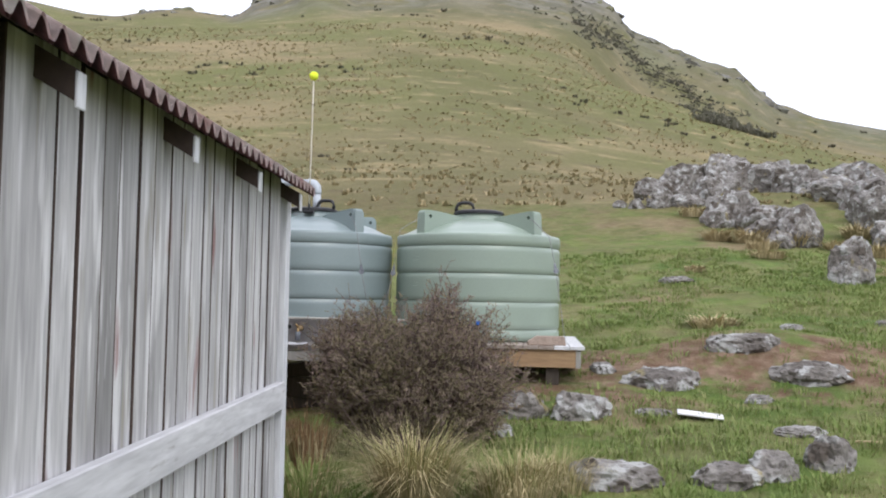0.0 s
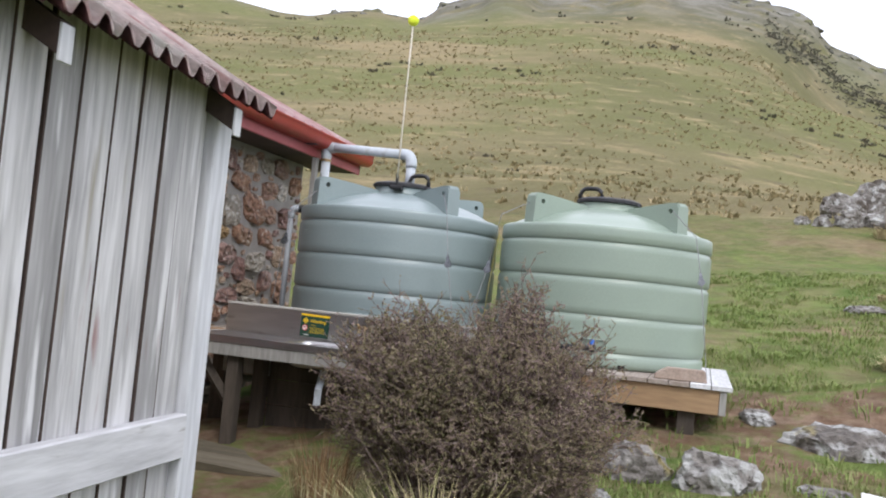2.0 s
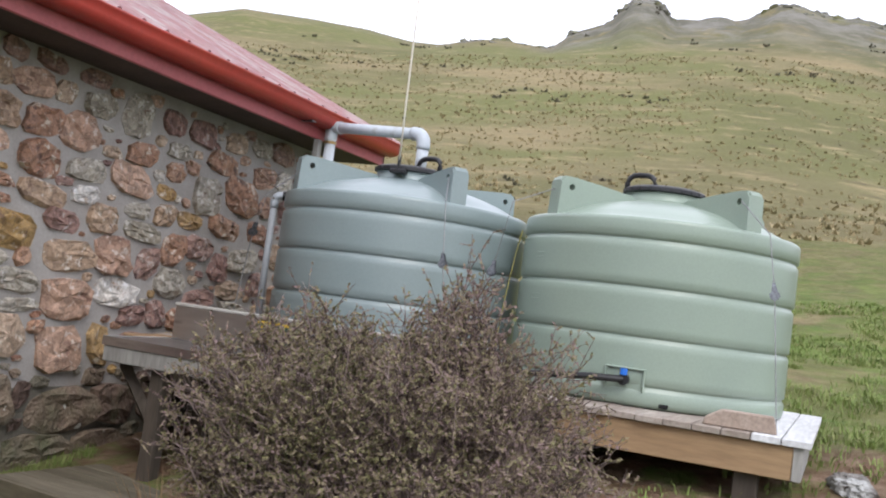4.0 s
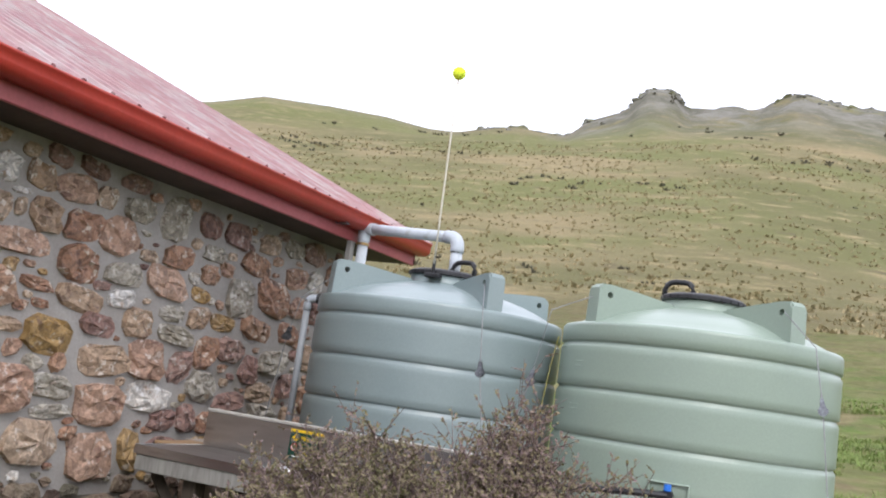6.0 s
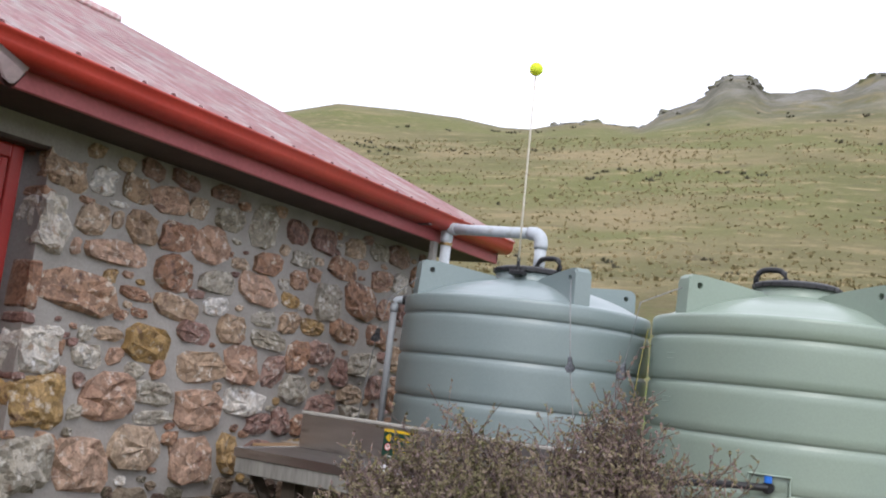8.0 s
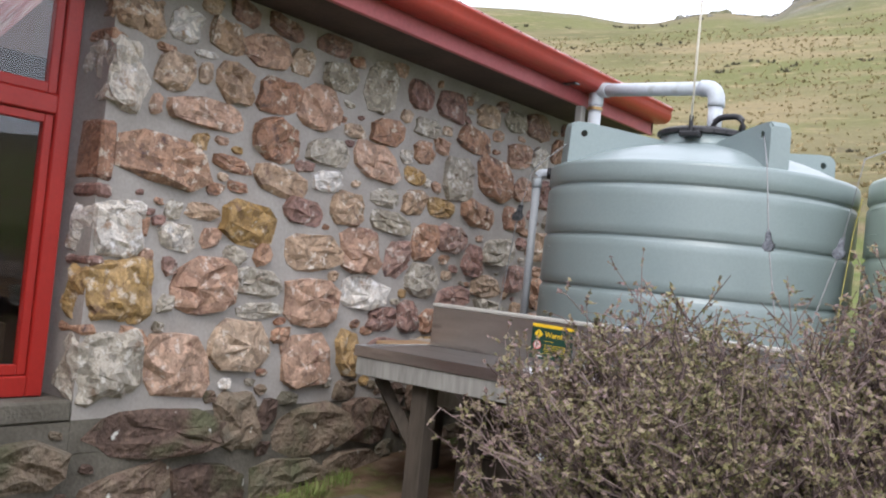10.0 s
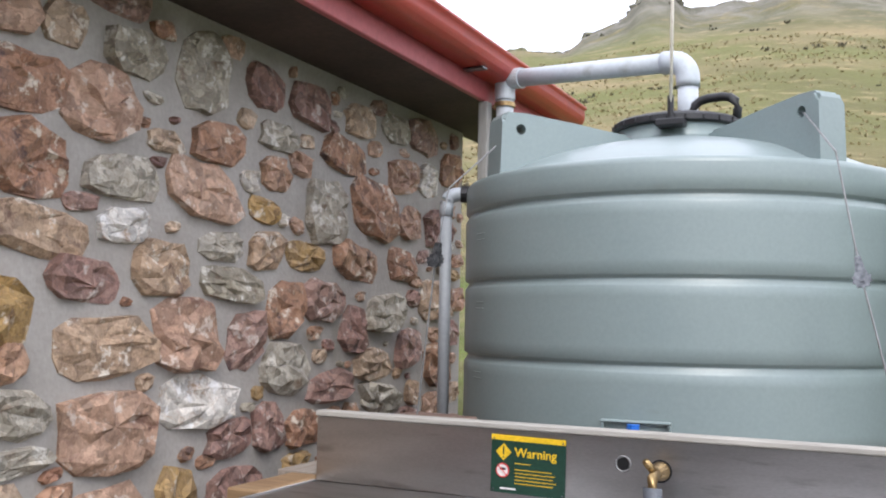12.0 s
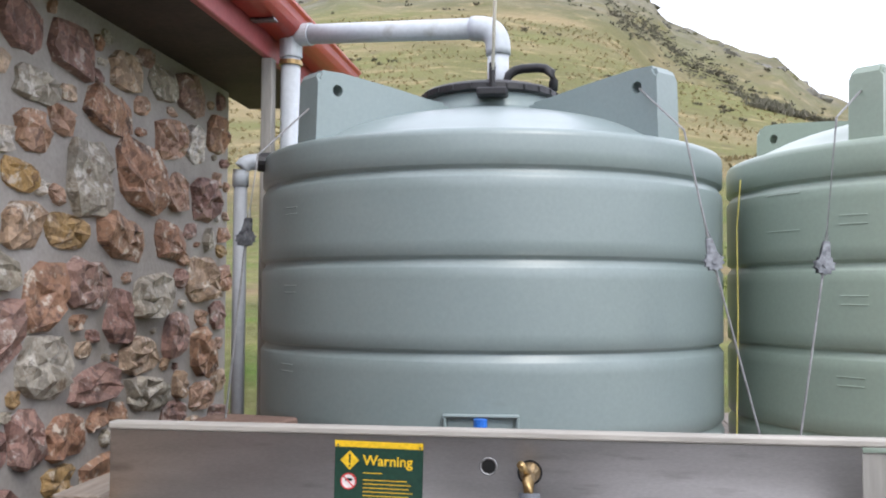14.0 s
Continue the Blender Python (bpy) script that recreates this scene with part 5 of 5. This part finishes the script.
def tussock(x, y, n, spread, height, lean, mat, label, seed, width=0.0028):
    tu = thing("tussock", (x, y, ground_height(x, y)), label, "grass tussock", "tussocks")
    v, f = blades(random.Random(seed), n * 2 // 3, (0, 0, -0.03), spread, height, width, lean, 0.55)
    raw("leaf_clump", v, f, mat, tu)
    v, f = blades(random.Random(seed + 50), n // 3, (0, 0, -0.03), spread * 1.1, height * 0.8, width, lean * 1.25, 0.8)
    raw("straw_clump", v, f, M_STRAW, tu, label="bleached straw blades")
    return tu


tussock(-0.38, 5.75, 1500, 0.16, 0.64, 1.15, M_TUSSOCK, "large fountain-shaped tussock of straw and green grass", 1)
tussock(0.22, 5.85, 800, 0.22, 0.40, 0.8, M_TUSSOCK, "low tussock of pale green grass", 2)
tussock(0.45, 6.1, 500, 0.2, 0.36, 0.8, M_TUSSOCK, "low tussock of pale green grass", 3)
tussock(-1.28, 6.9, 420, 0.14, 0.62, 0.45, M_DRYGRASS, "upright clump of reddish dry grass by the shed", 4)
for k, (tx, ty, tr, th) in enumerate(((4.45, 25.5, 0.34, 0.42), (5.3, 22.6, 0.34, 0.42), (4.75, 18.9, 0.32, 0.26), (6.34, 16.1, 0.36, 0.34), (3.1, 17.2, 0.14, 0.2), (5.0, 20.4, 0.3, 0.3))):
    tussock(tx, ty, 420, tr, th, 0.8, M_STRAW, "rounded straw-coloured tussock beside the grey outcrop", 20 + k, 0.012)
tussock(-1.15, 6.3, 600, 0.3, 0.3, 0.7, M_GRASS, "low green grass clump by the shed", 5)
for i, (x, y, h) in enumerate(((5.0, 21.5, 0.7), (5.9, 21.2, 0.65), (6.6, 20.6, 0.5), (4.4, 22.0, 0.6), (7.6, 22.5, 0.8), (2.55, 12.4, 0.35), (7.0, 19.5, 0.6))):
    tussock(x, y, 300, 0.26, h * 0.7, 1.5, M_STRAW, "dry straw tussock among the rocks", 20 + i, 0.012)


def shrub(at, lobes, stems, leaves, label, seed):
    """A dense twiggy shrub: stems fan out from the base into lobes, with side twigs and tiny leaves."""
    rg = random.Random(seed)
    sh = thing("shrub", (*at, ground_height(*at)), label, "shrub")
    tv, tf, lv, lf = [], [], [], []
    total = sum(l[6] for l in lobes)

    def pick():
        u = rg.random() * total
        for l in lobes:
            u -= l[6]
            if u <= 0:
                break
        d = Vector((rg.gauss(0, 1), rg.gauss(0, 1), rg.gauss(0, 1))).normalized() * (rg.random() ** 0.3)
        d *= 0.86 + 0.28 * noise.noise(d * 2.3 + Vector((seed, l[0], l[2])))+ (0.10 if rg.random() < 0.08 else 0)
        return Vector((l[0] + d.x * l[3], l[1] + d.y * l[4], max(0.02, l[2] + d.z * l[5])))

    def stick(p, q, r0, r1):
        d = (q - p).normalized()
        u = d.orthogonal().normalized()
        v = d.cross(u)
        k = len(tv)
        for c, r in ((p, r0), (q, r1)):
            for j in range(3):
                a = 2.094 * j
                tv.append(c + r * (math.cos(a) * u + math.sin(a) * v))
        for j in range(3):
            m = (j + 1) % 3
            tf.append((k + j, k + m, k + 3 + m, k + 3 + j))

    def leaf(p, size):
        d = Vector((rg.gauss(0, 1), rg.gauss(0, 1), rg.gauss(0, 1))).normalized()
        u = d.orthogonal().normalized()
        k = len(lv)
        lv.extend([p - u * size * 0.4, p + d * size, p + u * size * 0.4, p - d * size * 0.6])
        lf.append((k, k + 1, k + 2, k + 3))

    for _ in range(stems):
        tip = pick()
        base = Vector((tip.x * 0.25 + rg.uniform(-0.12, 0.12), tip.y * 0.25 + rg.uniform(-0.12, 0.12), -0.05))
        mid = base.lerp(tip, 0.55) + Vector((rg.uniform(-0.08, 0.08), rg.uniform(-0.08, 0.08), 0.10))
        bent = mid.lerp(tip, 0.5) + Vector((rg.gauss(0, 0.05), rg.gauss(0, 0.05), rg.gauss(0, 0.04)))
        stick(base, mid, 0.006, 0.0035)
        stick(mid, bent, 0.003, 0.002)
        stick(bent, tip, 0.002, 0.0013)
        for _ in range(9):
            s = rg.uniform(0.25, 1.0)
            p = mid.lerp(tip, s)
            d = ((tip - mid).normalized() + Vector((rg.gauss(0, .8), rg.gauss(0, .8), rg.gauss(0.15, .7)))).normalized()
            q = p + d * rg.uniform(0.05, 0.16)
            stick(p, q, 0.0020, 0.0011)
            for _ in range(3):
                e = p.lerp(q, rg.uniform(0.3, 1.0))
                dd = (d + Vector((rg.gauss(0, 1), rg.gauss(0, 1), rg.gauss(0, 1)))).normalized()
                e2 = e + dd * rg.uniform(0.02, 0.06)
                stick(e, e2, 0.0013, 0.0009)
                for _ in range(leaves):
                    leaf(e.lerp(e2, rg.random()), rg.uniform(0.006, 0.0115))
    raw("twig_tangle", tv, tf, M_TWIG, sh, label="tangled brown twigs")
    raw("foliage", lv, lf, M_LEAF, sh, label="tiny olive and bronze leaves")


shrub((-0.62, 7.15), [(0.32, 0.0, 0.60, 0.56, 0.60, 0.56, 1.3), (-0.30, -0.05, 0.58, 0.49, 0.56, 0.52, 1.2), (0.30, 0.05, 0.95, 0.15, 0.18, 0.32, 0.15), (0.10, 0.0, 0.36, 0.74, 0.62, 0.38, 0.9), (0.0, 0.25, 0.6, 0.62, 0.5, 0.5, 0.5)], 1700, 8,
      "dense twiggy shrub with tiny olive and purple-brown leaves", 3)


# short pasture grass in the foreground
def pasture():
    rg = random.Random(11)
    V, F = [], []
    for _ in range(7500):
        y = rg.uniform(3.5, 20)
        x = rg.uniform(-1.2, 2.0 + 0.42 * y)
        if x < -0.2 and y > 8:
            continue
        soil = math.exp(-((x - 2.3) / 1.4) ** 2 - ((y - 9.5) / 0.85) ** 2) + math.exp(-((x - 0.9) / 1.0) ** 2 - ((y - 9.1) / 0.5) ** 2)
        if rg.random() < 0.8 * soil or noise.noise(Vector((x * 0.8, y * 0.8, 7))) < -0.25:
            continue
        v, f = blades(rg, 12, (x, y, 0), 0.12, rg.uniform(0.03, 0.10), 0.0022 + 0.0003 * y, 1.0, 0.4, ground_height)
        k = len(V)
        V += v
        F += [tuple(i + k for i in q) for q in f]
    for _ in range(130):
        y = rg.uniform(6.9, 8.8)
        x = WX + rg.uniform(0.0, 0.22)
        v, f = blades(rg, 14, (x, y, 0), 0.06, rg.uniform(0.04, 0.09), 0.002, 0.9, 0.4, ground_height)
        k = len(V)
        V += v
        F += [tuple(i + k for i in q) for q in f]
    ob = raw("grass", V, F, M_GRASS)
    tagged(ob, "short green pasture grass with straw blades", "grass", kind="stuff")


pasture()


def clump(rg, V, F, p, r, h, n):
    for _ in range(n):
        a = rg.uniform(0, 6.283)
        d = Vector((math.cos(a), math.sin(a), 0))
        s = Vector((-d.y, d.x, 0)) * r * rg.uniform(0.25, 0.5)
        b = p + d * r * rg.uniform(0, 0.5)
        t = b + d * r * rg.uniform(0.2, 0.8) + Vector((0, 0, h * rg.uniform(0.6, 1.1)))
        k = len(V)
        V += [b - s, b + s, t]
        F.append((k, k + 1, k + 2))


def hillside_plants():
    rg = random.Random(21)
    V, F = [], []
    for _ in range(17000):
        az = rg.uniform(-52, 24)
        d = 24 + 230 * rg.random() ** 1.2
        x, y = EYE0.x + d * math.sin(radians(az)), EYE0.y + d * math.cos(radians(az))
        if noise.noise(Vector((x * 0.045, y * 0.045, 3))) < rg.uniform(-0.5, 0.35):
            continue
        s = rg.uniform(0.12, 0.32) * (0.6 + d / 200)
        clump(rg, V, F, Vector((x, y, ground_height(x, y) - 0.05)), s, s * 1.0, 7)
    tagged(raw("hill_tussocks", V, F, M_HILLTUFT), "straw and olive tussocks scattered over the hillside", "tussock grass", kind="stuff")
    V, F, V2, F2 = [], [], [], []
    for _ in range(1500):
        az = rg.uniform(-50, 22)
        d = 40 + 330 * rg.random() ** 0.8
        x, y = EYE0.x + d * math.sin(radians(az)), EYE0.y + d * math.cos(radians(az))
        if noise.noise(Vector((x * 0.03, y * 0.03, 8))) < rg.uniform(0.16, 0.55):
            continue
        s = rg.uniform(0.2, 0.5) * (0.6 + d / 170)
        p = Vector((x, y, ground_height(x, y) - 0.1))
        for _ in range(5):
            clump(rg, V, F, p + Vector((rg.gauss(0, s * 0.6), rg.gauss(0, s * 0.6), rg.uniform(0, s * 0.5))), s * 0.6, s * 0.8, 7)
    # scrub along the gully that climbs from the right to the foot of the ridge
    for _ in range(900):
        az = rg.uniform(2.0, 13.5)
        d = 150.0
        want = 16.4 - 0.70 * (az - 2.5) + rg.gauss(0, 0.42) + 0.25 * math.sin(az * 1.7)
        while d < 388:
            x, y = EYE0.x + d * math.sin(radians(az)), EYE0.y + d * math.cos(radians(az))
            z = ground_height(x, y)
            if math.degrees(math.atan2(z - EYE0.z, d)) > want:
                break
            d += 4.0
        s = rg.uniform(0.35, 0.9)
        for _ in range(4):
            clump(rg, V2, F2, Vector((x + rg.gauss(0, s), y + rg.gauss(0, s), z - 0.2)), s * 0.8, s * 1.0, 7)
    tagged(raw("gully_scrub", V2, F2, M_GULLY), "grey-green scrub filling the far gully", "scrub", kind="stuff")
    tagged(raw("hill_scrub", V, F, M_SCRUB), "dark scrub scattered over the hillside and gully", "scrub", kind="stuff")


hillside_plants()


# ---------------------------------------------------------------- wall stones
# the larger stones by course: (along the wall, height, half length, half height, kind)
UPPER = [(7.48, 2.48, .074, .074, "w"), (7.72, 2.49, .095, .075, "t"), (7.39, 2.36, .05, .02, "r"), (7.61, 2.385, .06, .018, "w"), (7.45, 2.27, .095, .087, "t"), (7.62, 2.30, .036, .05, "t"), (7.79, 2.29, .095, .092, "t"), (7.97, 2.49, .125, .073, "p"), (8.21, 2.49, .075, .062, "t"),
         (8.09, 2.29, .14, .082, "r"), (8.36, 2.29, .125, .108, "p"), (8.51, 2.48, .13, .075, "g"), (8.83, 2.50, .115, .14, "g"), (7.66, 2.12, .215, .062, "p"), (7.37, 2.11, .03, .045, "p"), (8.10, 2.07, .145, .098, "r"), (8.47, 2.07, .15, .064, "g"), (8.94, 2.26, .15, .07, "r"), (8.66, 2.22, .08, .036, "t")]
MIDDLE = [(9.11, 2.15, .05, .038, "w"), (8.86, 2.08, .18, .10, "p"), (9.28, 2.20, .088, .066, "r"), (7.83, 1.91, .112, .034, "r"), (7.63, 1.985, .05, .042, "o"), (7.45, 1.87, .27, .125, "r"), (8.16, 1.87, .175, .066, "t"), (8.49, 1.92, .11, .052, "w"), (7.88, 1.81, .06, .025, "r"),
          (7.68, 1.67, .085, .036, "t"), (7.52, 1.66, .038, .042, "g"), (7.56, 1.54, .088, .064, "w"), (7.74, 1.55, .05, .05, "p"), (7.97, 1.64, .17, .112, "o"), (7.90, 1.48, .066, .045, "g"), (8.08, 1.50, .058, .06, "r"), (8.33, 1.74, .135, .062, "m"), (8.66, 1.79, .13, .09, "t"), (8.96, 1.89, .112, .05, "g"), (9.02, 1.76, .165, .056, "g")]
FAR_END = [(9.24, 1.90, .105, .07, "t"), (9.50, 1.89, .12, .055, "o"), (9.66, 2.10, .165, .13, "g"), (10.05, 2.15, .175, .125, "r"), (9.80, 2.36, .175, .075, "r"), (10.32, 2.34, .13, .088, "p"), (10.61, 2.36, .118, .077, "w"), (9.92, 1.89, .18, .077, "r"), (10.33, 1.91, .125, .083, "r"), (10.42, 2.12, .11, .08, "p"), (10.72, 2.12, .13, .10, "m"),
           (9.63, 1.71, .15, .083, "m"), (10.2, 1.67, .17, .085, "g"), (9.91, 1.59, .11, .105, "m"), (10.09, 1.43, .16, .07, "t"), (10.44, 1.50, .125, .09, "m"), (9.71, 1.35, .15, .066, "m"), (10.15, 1.27, .165, .07, "g"), (10.7, 1.75, .14, .10, "t"), (10.75, 1.4, .13, .11, "r")]
LOWER = [(8.43, 1.53, .185, .09, "t"), (8.80, 1.58, .145, .12, "p"), (9.11, 1.55, .092, .105, "m"), (9.37, 1.67, .112, .11, "r"), (7.73, 1.33, .16, .12, "p"), (7.53, 1.41, .038, .044, "m"), (8.06, 1.36, .16, .064, "g"), (8.46, 1.28, .18, .12, "p"), (8.85, 1.34, .18, .085, "w"), (7.53, 1.24, .042, .04, "g"), (8.09, 1.22, .135, .04, "g"),
         (9.05, 1.20, .12, .064, "m"), (9.28, 1.22, .095, .09, "m"), (9.38, 1.44, .14, .10, "g"), (7.99, 1.05, .185, .116, "t"), (8.26, 1.10, .06, .042, "r"), (8.46, 0.97, .175, .13, "p"), (8.79, 1.00, .10, .12, "o"), (7.61, 0.96, .175, .13, "p"), (9.1, .98, .16, .10, "m")]
UNDER_EAVE = [(9.29, 2.35, .11, .052, "g"), (9.52, 2.53, .135, .085, "m"), (9.20, 2.53, .12, .08, "m"), (9.93, 2.54, .13, .068, "t"), (10.25, 2.57, .12, .07, "g"), (10.56, 2.58, .15, .08, "m"), (8.09, 2.63, .11, .05, "m"), (8.44, 2.63, .12, .05, "m")]
PLINTH_STONES = [(7.55, 0.66, .32, .105, "l"), (8.02, 0.68, .12, .14, "l"), (8.22, 0.70, .06, .075, "l"), (7.42, 0.38, .22, .13, "l"), (6.9, 0.56, .20, .10, "l"), (6.5, .45, .17, .13, "l"), (6.1, .55, .18, .11, "l"), (8.55, .60, .25, .13, "l"), (9.0, .62, .2, .12, "l"), (8.4, .33, .24, .12, "l"), (7.9, .36, .2, .12, "l"), (8.9, .32, .22, .13, "l")]
QUOINS = [(2.50, 0.10, 0.24, "t"), (2.20, 0.165, 0.17, "w"), (1.54, 0.115, 0.24, "w"), (1.28, 0.125, 0.31, "o"), (0.96, 0.155, 0.28, "g")]


def masonry():
    rg = random.Random(77)
    stones = []
    for row in (UPPER, MIDDLE, FAR_END, LOWER, UNDER_EAVE, PLINTH_STONES):
        stones += [list(q) for q in row]

    def tight(a, b):
        return math.hypot((a[0] - b[0]) / (a[2] + b[2]), (a[1] - b[1]) / (a[3] + b[3]))

    shrink = [min([1.0] + [tight(a, b) * 0.99 for b in stones if b is not a]) for a in stones]
    for q, k in zip(stones, shrink):
        q[2], q[3] = q[2] * max(k, 0.82) * 1.10, q[3] * max(k, 0.82) * 1.10
    # smaller stones in the joints, largest first
    for size, tries in ((0.12, 700), (0.085, 1400), (0.055, 2600), (0.034, 2200), (0.022, 500)):
        for _ in range(tries):
            y, z = rg.uniform(5.95, WEND - size), rg.uniform(0.02, 2.64)
            hw, hh = size * rg.uniform(0.9, 1.35), size * rg.uniform(0.55, 0.9)
            if 0.72 - hh < z and y - hw < WIN + (0.16 if size < 0.06 else 0.3):
                continue
            low = z < 0.84
            q = [y, z, hw, hh, "l" if low else rg.choices("ptromgw", (6, 5, 6, 2, 6, 5, 2))[0]]
            if all(tight(q, b) > (0.97 if size > 0.04 else 0.93) + 0.008 / (hw + hh) for b in stones if abs(b[0] - y) < 0.7):
                stones.append(q)
    stones.sort(key=lambda q: -q[2] * q[3])
    rest_v, rest_f, rest_m = [], [], []
    kinds = "ptromgw"
    for num, (cy, cz, hw, hh, kind) in enumerate(stones):
        n = 12 if hw > 0.08 else 9
        power = rg.uniform(2.6, 6.0)
        skew = rg.uniform(-0.25, 0.25)
        turn = rg.uniform(-0.12, 0.12)
        pts = []
        for k in range(n):
            a = 2 * math.pi * (k + rg.uniform(-0.28, 0.28)) / n
            c, s = math.cos(a), math.sin(a)
            r = (abs(c) ** power + abs(s) ** power) ** (-1 / power) * rg.uniform(0.88, 1.10)
            u, v = r * c * hw, r * s * hh
            u, v = u + skew * v, v + turn * u
            pts.append((max(5.9 - cy, min(WEND - 0.006 - cy, u)), v))
        small = min(hw, hh)
        depth = min(0.040, 0.012 + small * rg.uniform(0.12, 0.30))
        ty, tz = rg.uniform(-0.18, 0.18), rg.uniform(-0.18, 0.18)
        verts, faces = [], []
        rings = ((1.0, -0.03), (0.96, depth * 0.55), (0.74, depth * 0.95), (0.40, depth)) if hw > 0.1 else ((1.0, -0.03), (0.95, depth * 0.6), (0.62, depth))
        for sc, d in rings:
            for u, v in pts:
                k = sc if sc > 0.9 else sc * rg.uniform(0.8, 1.2)
                lift = d if d < 0 else max(0.004, d + ty * u * sc + tz * v * sc + rg.uniform(-0.5, 0.45) * depth)
                verts.append((lift, u * k, v * k))
        verts.append((depth * rg.uniform(0.75, 1.25), rg.uniform(-0.3, 0.3) * hw, rg.uniform(-0.3, 0.3) * hh))
        last = (len(rings) - 1) * n
        for ring in range(0, last, n):
            for k in range(n):
                m = (k + 1) % n
                faces.append((ring + k, ring + m, ring + n + m, ring + n + k))
        for k in range(n):
            faces.append((last + k, last + (k + 1) % n, last + n))
        if num < 290 or kind == "l":
            ob = raw("stone", verts, faces, M_STONE_LOW if kind == "l" else STONES[kind], stone_wall)
            ob.location = (-0.012, cy - 9.0, cz)
        else:
            base = len(rest_v)
            rest_v += [(x - 0.012, y + cy - 9.0, z + cz) for x, y, z in verts]
            rest_f += [tuple(i + base for i in f) for f in faces]
            rest_m += [kinds.index(kind)] * len(faces)
    chips = raw("rubble", rest_v, rest_f, STONES["p"], stone_wall)
    for k in kinds[1:]:
        chips.data.materials.append(STONES[k])
    chips.data.polygons.foreach_set("material_index", rest_m)
    chips["kind"] = "stuff"
    # corner stones wrapping into the window opening
    for cz, hh, long, kind in QUOINS:
        bm = box((-0.17, -0.015, -hh), (0.022, long, hh))
        bmesh.ops.subdivide_edges(bm, edges=bm.edges[:], cuts=6, use_grid_fill=True)
        mid = Vector((-0.08, long / 2, 0))
        for v in bm.verts:
            d = v.co - mid
            e = Vector((d.x / 0.105, d.y / (long / 2 + 0.01), d.z / hh))
            round_off = max(1.0, (abs(e.x) ** 5 + abs(e.y) ** 5 + abs(e.z) ** 5) ** 0.2)
            v.co = mid + d / round_off
            v.co += 0.050 * noise.noise_vector(v.co * 7 + Vector((cz, 0, 3))) + 0.022 * noise.noise_vector(v.co * 21) + 0.010 * noise.noise_vector(v.co * 50)
        ob = part("stone", bm, STONES[kind], stone_wall)
        ob.location = (0.0, WIN - 9.0, cz)
    for cz, hh, kind in ((2.35, 0.03, "r"), (1.87, 0.125, "r"), (1.70, 0.03, "m"), (1.405, 0.02, "m"), (1.12, 0.02, "r")):
        bm = box((-0.17, -0.012, -hh), (0.008, 0.06, hh), 0.012)
        bmesh.ops.subdivide_edges(bm, edges=bm.edges[:], cuts=1, use_grid_fill=True)
        for v in bm.verts:
            v.co += 0.016 * noise.noise_vector(v.co * 14 + Vector((cz, 0, 3)))
        ob = part("stone", bm, STONES[kind], stone_wall)
        ob.location = (0.0, WIN - 9.0, cz)


masonry()
